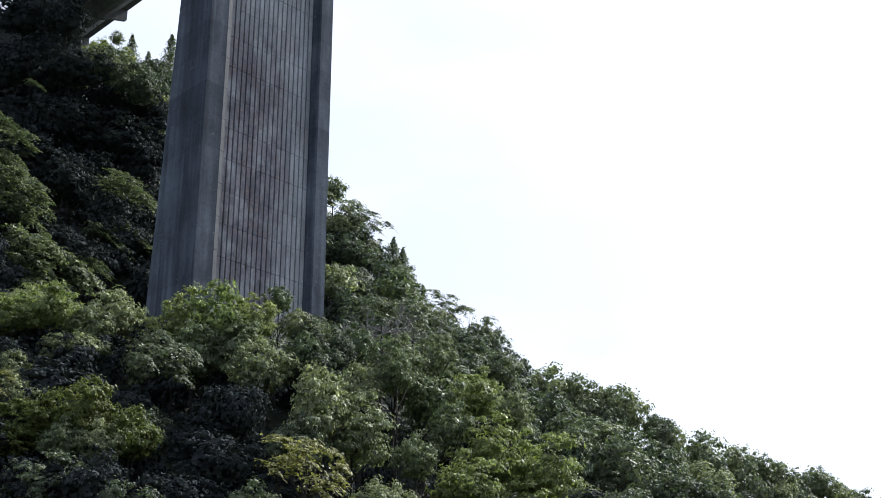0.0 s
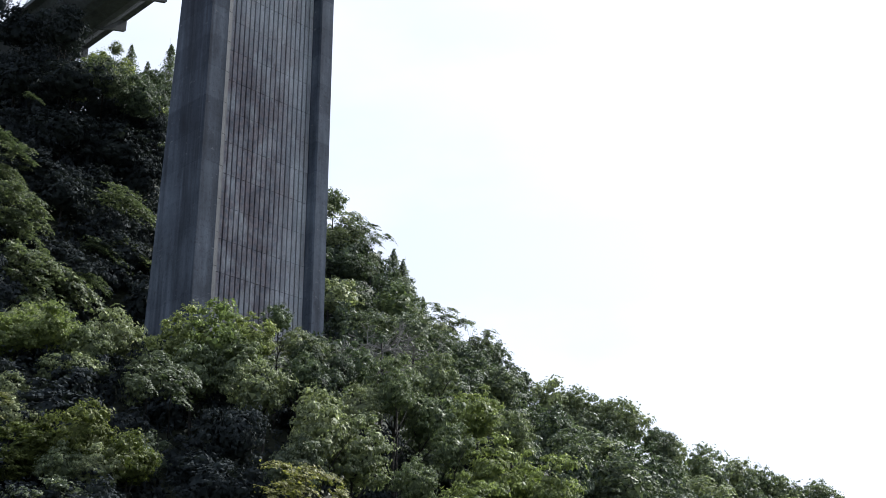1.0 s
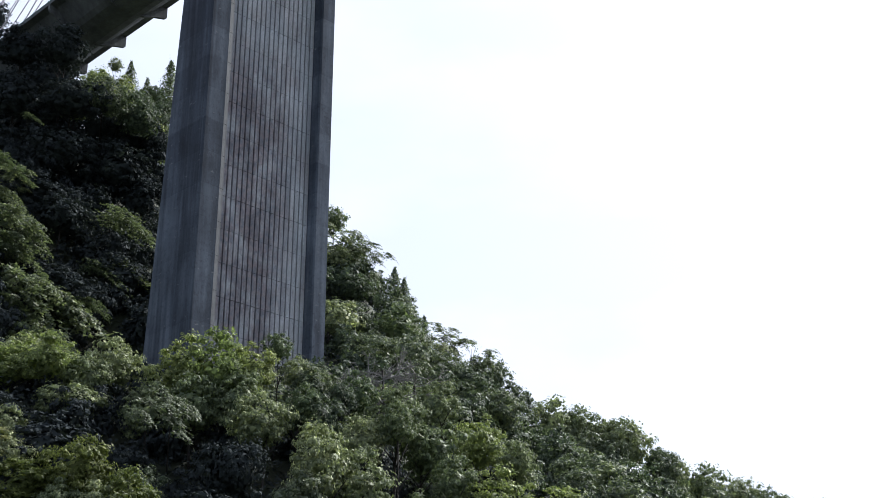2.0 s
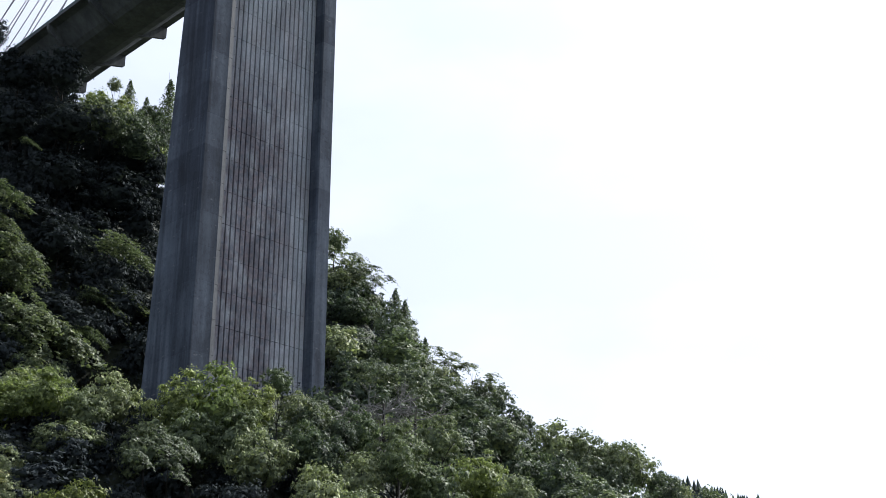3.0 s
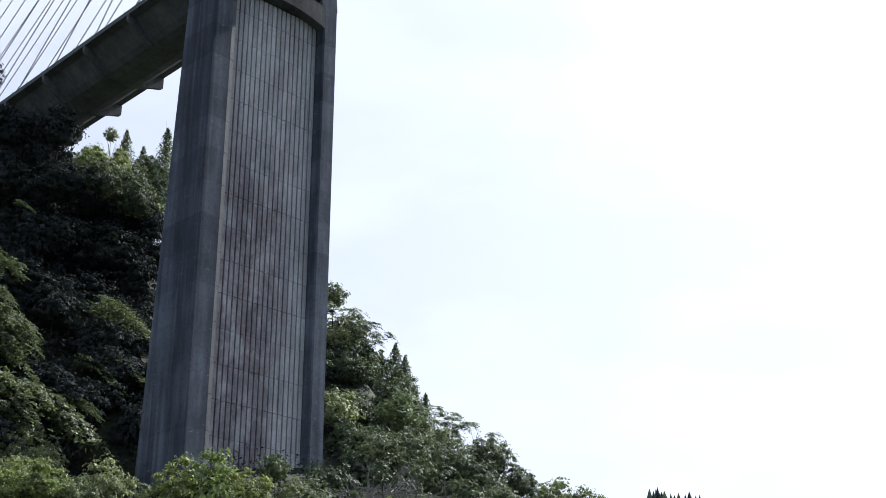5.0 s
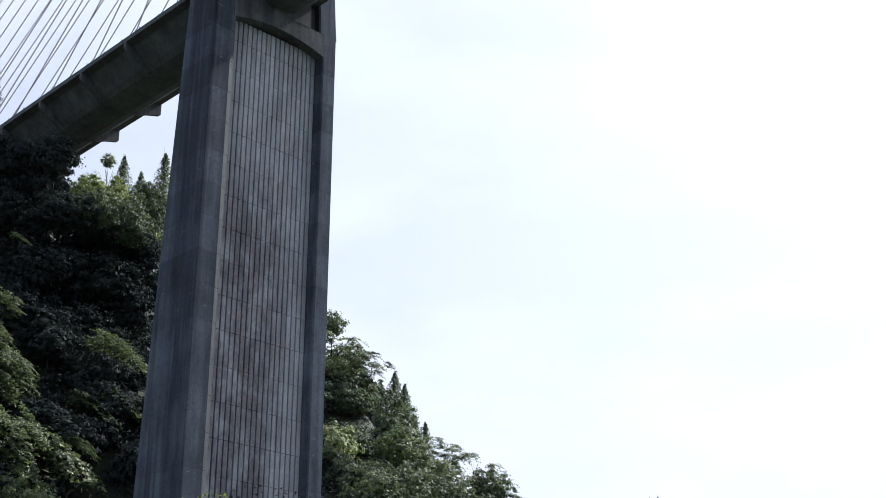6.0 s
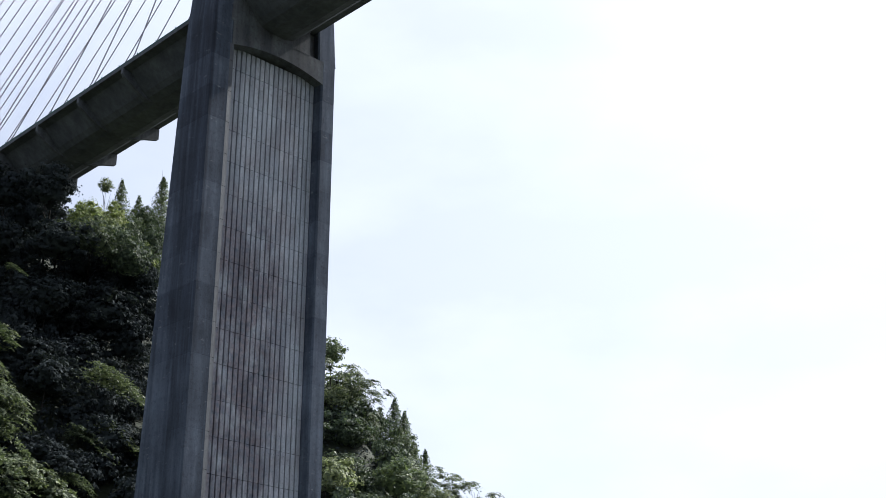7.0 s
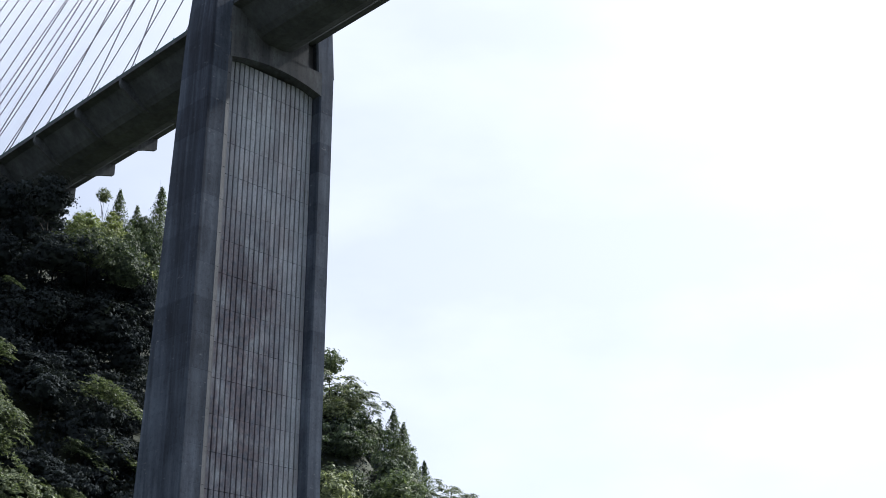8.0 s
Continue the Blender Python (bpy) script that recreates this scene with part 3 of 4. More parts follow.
TRUNKS = [trunk_mesh(k) for k in range(4)]
CROWNS = {
    "dark": [broad_crown(k, 11200, mat=LEAF_DARK, tufts=46, leaf=0.032, inner=62, tight=True) for k in (11, 12, 13)],
    "mid": [broad_crown(k, 12000, mat=LEAF_MID, tufts=50, leaf=0.029, inner=60, tight=True) for k in (21, 22, 23, 24)],
    "light": [broad_crown(k, 12500, 46, 0.6, 0.030, LEAF_LIGHT, twig=0.10, per=10, inner=60, tight=True) for k in (31, 32)],
    "layered": [tiered_crown(k, mat=LEAF_SPRAY) for k in (41, 42, 43)],
    "olive": [broad_crown(k, 12500, 46, 0.6, 0.030, LEAF_OLIVE, twig=0.10, per=10, inner=60, tight=True) for k in (35, 36)],
    "draped": [draped_crown(k, mat=LEAF_SPRAY) for k in (44, 45, 46)],
    "gold": [tiered_crown(k, 12, 0.032, LEAF_GOLD) for k in (33, 34)],
    "conifer": [conifer_crown(k, 11500, mat=LEAF_CONIFER) for k in (51, 52, 53)],
    "shade_dark": [broad_crown(k, 6400, mat=LEAF_SHADED, tufts=40, leaf=0.041, inner=50) for k in (81, 82, 83)],
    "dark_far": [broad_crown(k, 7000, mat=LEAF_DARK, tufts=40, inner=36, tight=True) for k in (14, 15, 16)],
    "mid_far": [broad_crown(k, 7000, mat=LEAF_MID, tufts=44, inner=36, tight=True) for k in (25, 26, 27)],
    "shade_low": [broad_crown(k, 2500, 20, 0.75, 0.067, LEAF_SHADED, core=260, twig=0.12, inner=44) for k in (91, 92)],
    "dark_low": [broad_crown(k, 3400, 20, 0.75, 0.058, LEAF_DARK, core=260, twig=0.12, inner=44) for k in (61, 62, 63)],
    "dark_thin": [broad_crown(k, 2400, 16, 0.75, 0.08, LEAF_DARK, core=160, twig=0.13, inner=30) for k in (64, 65)],
    "shade_thin": [broad_crown(k, 2200, 16, 0.75, 0.08, LEAF_SHADED, core=160, twig=0.13, inner=30) for k in (94, 95)],
    "mid_low": [broad_crown(k, 3400, 20, 0.75, 0.058, LEAF_MID, core=260, twig=0.12, inner=44) for k in (71, 72, 73)],
}
LABELS = {
    "dark": "dense dark green broadleaf tree on the steep hillside",
    "mid": "green broadleaf tree with a billowing sunlit crown",
    "light": "yellow-green broadleaf tree with a bright feathery crown",
    "olive": "olive green broadleaf tree with a full ragged crown",
    "gold": "small yellow-green tree with flat sunlit sprays of leaves",
    "draped": "green tree with long boughs drooping over the slope",
    "layered": "green tree with flat layered drooping sprays of leaves",
    "shade_dark": "tree hanging on the steep slope, its leaves coloured near-black for shade",
    "shade_low": "understorey tree on the slope, its leaves coloured near-black for shade",
    "dark_low": "dark green understorey tree on the steep hillside",
    "mid_low": "green understorey tree on the steep hillside",
    "conifer": "narrow dark green conifer with a pointed top",
}


def tree(kind, x, y, top, radius):
    """A tree that stands on the ground at x, y with its top at the given height."""
    rx, ry = x, y
    if kind == "mid" and y < 135:
        radius *= 0.92
    if kind in ("layered", "draped", "shade_dark") or kind != "conifer" and x < -34 and 143 < y < 168:   # rooted further up the slope, leaning out over it
        for k in range(1, 26):
            if float(ground_height(x * (1 + k / y), y + k)) > top - (5.5 if kind in ("layered", "draped") else 8.0):
                rx, ry = x * (1 + k / y), y + k
                break
    g = float(ground_height(rx, ry)) - 0.8
    root = new("tree" if kind != "conifer" else "conifer_tree")
    root.location = (rx, ry, g)
    tagged(root, LABELS[kind], "tree", "trees on the hillside")
    turn = rng.uniform(0, 360)
    shapes = CROWNS[kind + "_far" if y > 143 and kind in ("dark", "mid") else kind]
    crown = shapes[rng.integers(len(shapes))]
    height = max(top - g, 4.0)
    spin = pose(0, 0, 0, 0, 0, turn)
    if kind == "conifer":
        tall = min(height * 0.94, 5.6 * radius)
        m = pose(0, 0, height - tall, 0, 0, turn) @ Matrix.Diagonal((radius / 0.17, radius / 0.17, tall, 1))
        tip = Vector((0, 0, height * 0.93))
    elif kind == "draped":
        centre = Vector((x - rx, y - ry, height - 0.25 * radius))
        m = Matrix.Translation(centre) @ pose(0, 0, 0, rng.uniform(-6, 6), rng.uniform(-6, 6), rng.uniform(-22, 12)) @ Matrix.Diagonal((radius, radius, radius, 1))
        tip = centre + Vector((-0.35 * radius, 0, -0.05 * radius))
    elif kind in ("layered", "gold"):        # boughs sag outwards, down the slope
        half = 0.62 * radius
        lean = Matrix.Rotation(radians(rng.uniform(18, 34)), 4, Vector((0.55, 0.85, 0)))
        centre = Vector((x - rx, y - ry, height - half * 0.88))
        m = Matrix.Translation(centre) @ lean @ spin @ Matrix.Diagonal((radius * 1.08, radius * 1.08, half, 1))
        tip = centre + Vector((0, 0, 0.3 * half))
    else:
        half = min(max(0.47 * height, 0.75 * radius), 1.15 * radius)
        m = pose(x - rx, y - ry, height - half * 0.88, rng.uniform(-6, 6), rng.uniform(-6, 6), turn) @ Matrix.Diagonal((radius, radius, half, 1))
        tip = Vector((x - rx, y - ry, max(height - half * 0.7, 2.0)))
    k = min(tip.length, 7, radius * (0.5 if kind == "conifer" else 0.8 if kind in ("layered", "draped", "gold") else 1.8))
    upright = tip.to_track_quat("Z", "Y").to_matrix().to_4x4()
    placed("trunk", TRUNKS[rng.integers(4)], root, matrix=upright @ spin @ Matrix.Diagonal((k, k, tip.length, 1)))
    placed("crown", crown, root, matrix=m)
    return root


# trees that stand out: kind, x, y, top, crown radius
SPUR_TREES = [
    ("olive", -28.0, 101.0, 61.7, 3.4),
    ("olive", -31.7, 101.0, 59.8, 3.4),
    ("gold", -35.3, 101.0, 62.6, 2.4),
    ("gold", -10.2, 95.0, 54.9, 3.4),
    ("mid", -10.2, 104.0, 63.1, 4.0),
    ("light", -20.7, 117.0, 75.0, 4.7),
    ("light", -24.2, 117.0, 74.4, 3.4),
    ("mid", -22.0, 113.0, 70.1, 3.7),
    ("mid", -18.1, 113.0, 70.2, 3.2),
    ("mid", -25.7, 112.0, 68.8, 3.2),
    ("light", -17.7, 116.0, 73.7, 2.8),
    ("layered", -12.2, 118.0, 72.3, 2.1),
    ("mid", -15.9, 119.0, 75.8, 1.9),
    ("mid", -8.9, 121.0, 72.6, 2.9),
    ("mid", -5.0, 116.0, 69.7, 3.8),
    ("mid", -7.7, 112.0, 66.1, 2.9),
    ("mid", -7.7, 106.0, 61.6, 4.1),
    ("layered", -29.1, 122.0, 73.9, 3.5),
    ("mid", -16.1, 110.0, 67.6, 3.4),
]
SPUR_TREES_BACK = [
    ("mid", -30.2, 118.0, 75.1, 3.4),
    ("light", -35.4, 114.0, 74.3, 3.9),
    ("light", -38.7, 113.0, 72.6, 3.6),
    ("mid", -32.4, 112.0, 69.1, 3.8),
    ("mid", -38.4, 117.0, 75.2, 3.2),
    ("mid", -31.8, 115.0, 72.8, 3.1),
    ("layered", -22.4, 106.0, 66.2, 3.0),
    # near-black leaf colour paints the dark hollow below the spur
    ("shade_dark", -25.2, 94.0, 53.9, 4.1),
    ("olive", -23.9, 100.0, 59.0, 2.8),
    ("olive", -33.1, 100.0, 57.6, 2.9),
    ("shade_dark", -29.7, 95.0, 53.7, 3.1),
    ("shade_dark", -17.2, 106.0, 63.1, 3.4),
    ("shade_dark", -18.0, 102.0, 57.8, 4.2),
    ("shade_dark", -19.2, 96.0, 53.5, 3.9),
    ("dark", -24.2, 104.0, 60.0, 2.9),
]
EDGE_TREES = [
    ("mid", -14.3, 119.5, 73.7, 2.1),
    ("dark", -12.9, 117.5, 71.4, 2.0),
    ("mid", 5.4, 121.0, 66.3, 2.6),
    ("mid", -4.8, 112.0, 67.1, 2.4),
    ("mid", -37.9, 124.0, 77.5, 2.9),
    ("mid", -42.0, 128.0, 79.8, 2.9),
    ("mid", -41.5, 121.0, 74.3, 3.0),
    ("mid", -34.4, 120.0, 74.3, 2.4),
    ("mid", -12.2, 119.0, 72.3, 2.2),
    ("dark", -10.3, 118.5, 71.0, 2.2),
    ("mid", -12.7, 113.5, 69.1, 2.6),
    ("mid", -35.2, 106.0, 65.4, 2.2),
    ("mid", -38.6, 121.0, 75.9, 2.4),
    ("mid", -25.7, 99.0, 57.7, 2.6),
    ("mid", -28.5, 99.0, 57.9, 2.6),
    ("mid", -33.6, 102.0, 62.2, 2.4),
]
GAP_TREES = [
    ("light", -46.6, 158.0, 125.2, 3.5),
    ("dark", -42.4, 160.0, 123.4, 4.3),
    ("light", -46.0, 164.0, 126.9, 2.8),
    ("dark", -40.2, 168.0, 127.4, 3.2),
    ("light", -39.9, 160.0, 121.0, 2.7),
    ("mid", -47.5, 154.0, 120.8, 3.0),
    ("shade_dark", -46.1, 160.0, 121.1, 4.3),
    ("shade_dark", -41.8, 160.0, 119.9, 4.2),
    ("shade_dark", -39.4, 160.0, 116.6, 3.4),
    ("shade_dark", -43.3, 158.0, 116.0, 4.2),
    ("shade_dark", -39.3, 158.0, 111.9, 3.7),
]
SPUR_TREES_LOW = [
    ("mid", -1.6, 124.0, 72.6, 2.9),
    ("light", 2.1, 123.0, 69.1, 3.4),
    ("mid", -2.0, 117.0, 66.9, 3.8),
    ("light", 2.8, 113.0, 61.3, 3.8),
    ("light", 7.4, 114.0, 60.9, 4.6),
    ("mid", -2.9, 104.0, 57.8, 2.6),
    ("light", 1.3, 107.0, 57.2, 3.6),
    ("light", 5.8, 110.0, 55.0, 3.7),
    ("mid", -5.7, 98.0, 52.9, 2.7),
    ("dark", -11.8, 114.0, 68.8, 3.0),
    ("dark", -11.5, 101.0, 58.6, 3.0),
    ("mid", 5.4, 128.0, 67.8, 3.3),
    ("mid", -0.0, 112.0, 62.4, 2.6),
    ("dark", -28.2, 95.0, 54.1, 4.2),
    ("dark", -21.8, 92.0, 51.4, 3.2),
    ("mid", -13.4, 92.0, 51.3, 2.7),
    ("mid", 11.6, 135.0, 61.7, 3.7),
    ("mid", -4.2, 100.0, 53.1, 2.7),
]
RIDGE_TREES = [
    ("layered", -14.7, 170.0, 108.2, 4.2),
    ("mid", -16.1, 173.0, 112.7, 2.4),
    ("layered", -10.6, 169.0, 105.4, 3.1),
    ("conifer", -8.1, 179.0, 106.0, 3.0),
    ("conifer", -10.0, 178.0, 104.4, 2.5),
    ("mid", -12.8, 165.0, 97.0, 3.8),
    ("layered", -7.6, 171.0, 95.6, 3.6),
    ("conifer", -4.0, 180.0, 99.2, 2.6),
    ("layered", -1.1, 169.0, 93.7, 3.3),
    ("layered", 2.4, 172.0, 92.8, 3.4),
    ("dark", 5.2, 176.0, 91.7, 3.2),
    ("dark", 8.0, 178.0, 89.0, 3.1),
    ("conifer", 9.9, 178.0, 87.6, 2.6),
    ("mid", 13.1, 181.0, 88.0, 5.1),
    ("mid", 19.3, 182.0, 85.9, 3.5),
    ("mid", 23.5, 182.0, 85.1, 4.3),
    ("mid", 26.9, 183.0, 81.7, 2.7),
    ("mid", 33.6, 186.0, 80.2, 4.4),
    ("mid", 39.1, 188.0, 78.5, 3.2),
    ("mid", 44.8, 190.0, 76.9, 3.7),
    ("mid", 50.8, 192.0, 76.5, 3.3),
    ("mid", 56.4, 195.0, 73.8, 3.0),
    ("mid", 16.2, 181.0, 87.0, 3.5),
    ("mid", 21.6, 182.0, 85.6, 3.5),
]
RIDGE_END_TREES = [
    ("conifer", -6.7, 177.0, 103.6, 2.7),
    ("conifer", -7.2, 175.0, 101.0, 2.4),
    ("conifer", -5.4, 177.0, 99.6, 2.3),
    ("dark", 3.3, 174.0, 91.4, 3.2),
    ("dark", 47.5, 190.0, 75.4, 3.2),
    ("mid", 53.9, 193.0, 74.7, 3.2),
    ("dark", 57.7, 195.0, 73.3, 3.0),
    ("mid", 51.2, 191.0, 75.1, 2.6),
    ("mid", 60.9, 197.0, 72.8, 3.0),
]
HOLLOW_TREES = [
    ("dark", -9.9, 152.0, 87.3, 5.0),
    ("dark", -2.7, 160.0, 87.7, 4.5),
    ("dark", 1.3, 150.0, 81.0, 3.9),
    ("conifer", 5.6, 165.0, 83.8, 2.8),
    ("conifer", 14.3, 170.0, 79.8, 2.9),
    ("conifer", 19.4, 166.0, 73.9, 3.2),
    ("conifer", 17.3, 172.0, 77.7, 2.9),
    ("mid", 13.5, 174.0, 79.4, 4.1),
    ("mid", 22.7, 175.0, 77.4, 4.5),
    ("mid", 29.4, 178.0, 73.6, 4.2),
    ("mid", 36.8, 182.0, 73.0, 3.9),
    ("dark", -5.1, 148.0, 83.1, 3.5),
    ("dark", -13.7, 164.0, 98.9, 3.6),
    ("dark", 8.8, 160.0, 77.2, 4.1),
    ("mid", 24.5, 170.0, 70.6, 4.0),
    ("mid", 45.1, 186.0, 72.8, 3.6),
    ("mid", 29.4, 185.0, 80.7, 3.2),
    ("mid", 42.4, 189.0, 77.8, 3.3),
    ("dark", -13.7, 172.0, 107.9, 3.1),
]
RIDGE_TREES_HIGH = [
    ("dark", -12.8, 170.0, 103.4, 3.0),
    ("mid", -15.0, 168.0, 103.2, 3.4),
    ("layered", -11.4, 168.0, 99.7, 2.9),
    ("dark", -6.3, 170.0, 94.1, 3.3),
    ("mid", -2.2, 168.0, 91.8, 2.9),
    ("dark", 0.0, 166.0, 88.7, 3.2),
]
WALL_TREES = [
    ("layered", -49.3, 139.5, 103.0, 2.8),
    ("layered", -46.4, 135.5, 95.0, 4.2),
    ("layered", -43.4, 134.5, 87.0, 5.2),
    ("draped", -38.4, 146.0, 100.9, 4.0),
    ("draped", -36.8, 146.0, 93.8, 3.1),
    ("draped", -43.1, 134.0, 89.0, 6.8),
    ("draped", -47.8, 137.0, 97.4, 4.5),
    ("draped", -47.3, 136.0, 93.6, 4.6),
    ("draped", -45.3, 132.0, 84.9, 3.3),
    ("draped", -38.9, 143.0, 92.8, 2.9),
    ("draped", -50.8, 140.0, 105.4, 3.2),
    ("draped", -49.8, 139.0, 100.4, 2.9),
    ("draped", -49.1, 143.0, 111.4, 1.2),
    ("draped", -38.8, 138.0, 86.6, 2.1),
    # the near-black trees from here on carry the wall's shade in their leaf colour
    ("shade_dark", -47.7, 148.0, 125.8, 4.3),
    ("shade_dark", -52.8, 147.0, 125.3, 4.0),
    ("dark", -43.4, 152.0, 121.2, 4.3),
    ("shade_dark", -46.9, 150.0, 119.9, 5.0),
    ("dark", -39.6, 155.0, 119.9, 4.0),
    ("shade_dark", -47.6, 150.0, 113.1, 5.6),
    ("shade_dark", -42.2, 156.0, 113.5, 5.7),
    ("shade_dark", -48.2, 146.0, 104.8, 4.7),
    ("shade_dark", -44.7, 152.0, 105.9, 5.2),
    ("shade_dark", -39.6, 158.0, 110.2, 4.3),
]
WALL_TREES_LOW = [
    ("shade_dark", -44.8, 146.0, 96.6, 4.9),
    ("shade_dark", -41.9, 154.0, 99.8, 4.8),
    ("shade_dark", -38.9, 156.0, 102.7, 3.5),
    ("shade_dark", -53.1, 148.0, 119.3, 4.6),
    ("shade_dark", -40.8, 140.0, 85.3, 4.6),
    ("shade_dark", -37.6, 146.0, 87.0, 4.8),
    ("mid", -47.9, 172.0, 135.6, 1.4),
    ("conifer", -46.2, 174.0, 136.3, 2.5),
    ("conifer", -41.1, 177.0, 138.2, 2.8),
    ("conifer", -44.4, 177.0, 135.2, 2.2),
    ("mid", -43.1, 175.0, 132.9, 2.1),
    ("light", -44.7, 166.0, 128.7, 2.3),
    ("mid", -41.9, 176.0, 132.3, 2.9),
    ("mid", -44.2, 172.0, 130.1, 2.4),
    ("light", -46.7, 160.0, 126.6, 2.3),
    ("mid", -44.8, 164.0, 126.3, 2.7),
    ("shade_dark", -38.6, 160.0, 118.8, 3.0),
    ("shade_dark", -37.1, 162.0, 114.2, 3.3),
    ("mid", -41.3, 131.0, 80.3, 3.8),
    ("shade_dark", -72.9, 190.0, 156.7, 2.8),
]
WALL_TREES_BACK = [
    ("shade_dark", -59.9, 165.0, 130.3, 4.8),
    ("shade_dark", -55.8, 163.0, 129.2, 4.3),
    ("shade_dark", -59.3, 160.0, 124.2, 4.6),
    ("shade_dark", -51.9, 160.0, 128.6, 3.8),
    ("shade_dark", -57.9, 168.0, 128.7, 5.6),
    ("shade_dark", -53.9, 166.0, 127.2, 4.7),
    ("shade_dark", -59.9, 166.0, 126.6, 5.2),
    ("shade_dark", -50.5, 164.0, 126.4, 4.3),
]
GULLY_TREES = [
    ("shade_dark", -42.5, 139.0, 90.9, 3.8),
    ("shade_dark", -40.1, 140.0, 89.1, 3.5),
    ("shade_dark", -44.4, 138.0, 88.6, 3.2),
]
HEROES = EDGE_TREES + GULLY_TREES + WALL_TREES_BACK + SPUR_TREES + SPUR_TREES_BACK + GAP_TREES + SPUR_TREES_LOW + RIDGE_TREES + RIDGE_END_TREES + HOLLOW_TREES + RIDGE_TREES_HIGH + WALL_TREES + WALL_TREES_LOW
for kind, x, y, top, radius in HEROES:
    tree(kind, x, y, top, radius)



def bare_tree(x, y, top, radius, seed):
    """A leafless tangle of pale twigs on a short trunk."""
    r = np.random.default_rng(seed)
    g = float(ground_height(x, y)) - 0.8
    root = new("bare_tree")
    root.location = (x, y, g)
    tagged(root, "leafless tangled tree with pale grey twigs", "tree", "trees on the hillside")
    height = top - g
    parts = []

    def grow(a, way, ln, rad, depth):
        b = a + way * ln
        parts.append(tube([a, (a + b) / 2 + Vector(r.normal(size=3) * ln * 0.06), b], [rad, rad * 0.8, rad * 0.6], 4))
        if depth:
            for k in range(3 if depth > 1 else 4):
                w = (way + Vector(r.normal(size=3)) * 0.62 + Vector((0, 0, -0.08))).normalized()
                grow(a + way * ln * r.uniform(0.55, 1.0), w, ln * r.uniform(0.6, 0.85), rad * 0.66, depth - 1)

    base = Vector((0, 0, 0))
    mesh_object("trunk", *tube([base, (0.2, 0.1, height * 0.5), (0.1, 0, height * 0.72)], [0.22, 0.17, 0.10], 7), BARK, root)
    for k in range(9):
        az = k * 2.4
        grow(Vector((0.1, 0, height * r.uniform(0.5, 0.72))), Vector((math.cos(az), math.sin(az) * 0.8, r.uniform(0.05, 0.6))).normalized(), radius * 0.42, 0.11, 3)
    mesh_object("twig_tangle", *joined(*parts), TWIG, root)


bare_tree(-6.9, 126.5, 78.6, 4.2, 3)
bare_tree(-9.6, 127.0, 76.3, 3.4, 5)
bare_tree(-3.9, 127.5, 77.4, 3.6, 4)

# the wood between them
taken = [(h[1], h[2], h[4]) for h in HEROES]
step = 9.3
for j, y in enumerate(np.arange(80, 200, step * 0.87)):
    for i, x in enumerate(np.arange(-92, 78, step)):
        px, py = x + rng.uniform(-2, 2) + (j % 2) * step / 2, y + rng.uniform(-2, 2)
        if abs(px) > 6 + py * 0.32:
            continue
        d = Vector((px, py, 0)) - BASE
        u, v = d.dot(E1), d.dot(E2)
        if abs(u) < 11.3 and -2.5 < v < 10.8:
            continue
        if any(math.hypot(px - a, py - b) < 0.6 * c for a, b, c in taken):
            continue
        kind = rng.choice(["dark_low", "mid_low", "conifer"], p=[0.70, 0.26, 0.04])
        if kind == "conifer" and py < 150:
            kind = "dark_low"
        # near-black leaf colour here paints shade into the gaps between crowns
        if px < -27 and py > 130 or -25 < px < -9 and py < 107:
            kind = "shade_low"
        if py < 130 and kind != "shade_low" and rng.random() < 0.6:
            kind = "shade_low"
        r = rng.uniform(3.6, 5.2)
        tree(kind, px, py, float(canopy(px, py)) - rng.uniform(1.0, 4.0) - (3.0 if abs(px + 11) < 6 and 110 < py < 140 else 1.3 if py < 130 else 0), r if kind != "conifer" else r * 0.5)

for spec in [
    ("dark", -11.8, 160.0, 92.0, 4.0),
    ("dark", -10.0, 157.0, 88.0, 4.0),
    ("dark", -13.2, 158.0, 93.5, 3.6),
    ("dark", -8.6, 174.0, 98.0, 3.2),
    ("dark", -5.8, 174.0, 95.6, 3.0),
    ("dark", -6.6, 173.0, 99.6, 2.4),
    ("dark", 17.0, 178.0, 82.8, 3.2),
    ("dark", 20.4, 178.0, 81.6, 3.2),
    ("dark", 27.9, 181.0, 80.6, 3.2),
]:                                    # dark crowns filling the hollows of the ridge
    tree(*spec)


# dense understorey that closes the gaps, too tangled to count
def understorey(name, label, kind, spots):
    """One mesh of many small crowns; spots: x, y, top, radius."""
    shapes = []
    for me in CROWNS[kind]:
        co = np.empty(len(me.vertices) * 3, np.float32)
        me.vertices.foreach_get("co", co)
        shapes.append(co.reshape(-1, 3))
    out = []
    for x, y, top, radius in spots:
        a = rng.uniform(0, 6.28)
        turn = np.array([[math.cos(a), -math.sin(a), 0], [math.sin(a), math.cos(a), 0], [0, 0, 1]])
        half = radius * rng.uniform(1.0, 1.5)
        out.append(shapes[rng.integers(len(shapes))] @ turn.T * np.array([radius, radius, half]) + np.array([x, y, top - 0.88 * half]))
    ob = new(name, leaf_mesh(name, np.concatenate(out), CROWNS[kind][0].materials[0]))
    return tagged(ob, label, "undergrowth", kind="stuff")


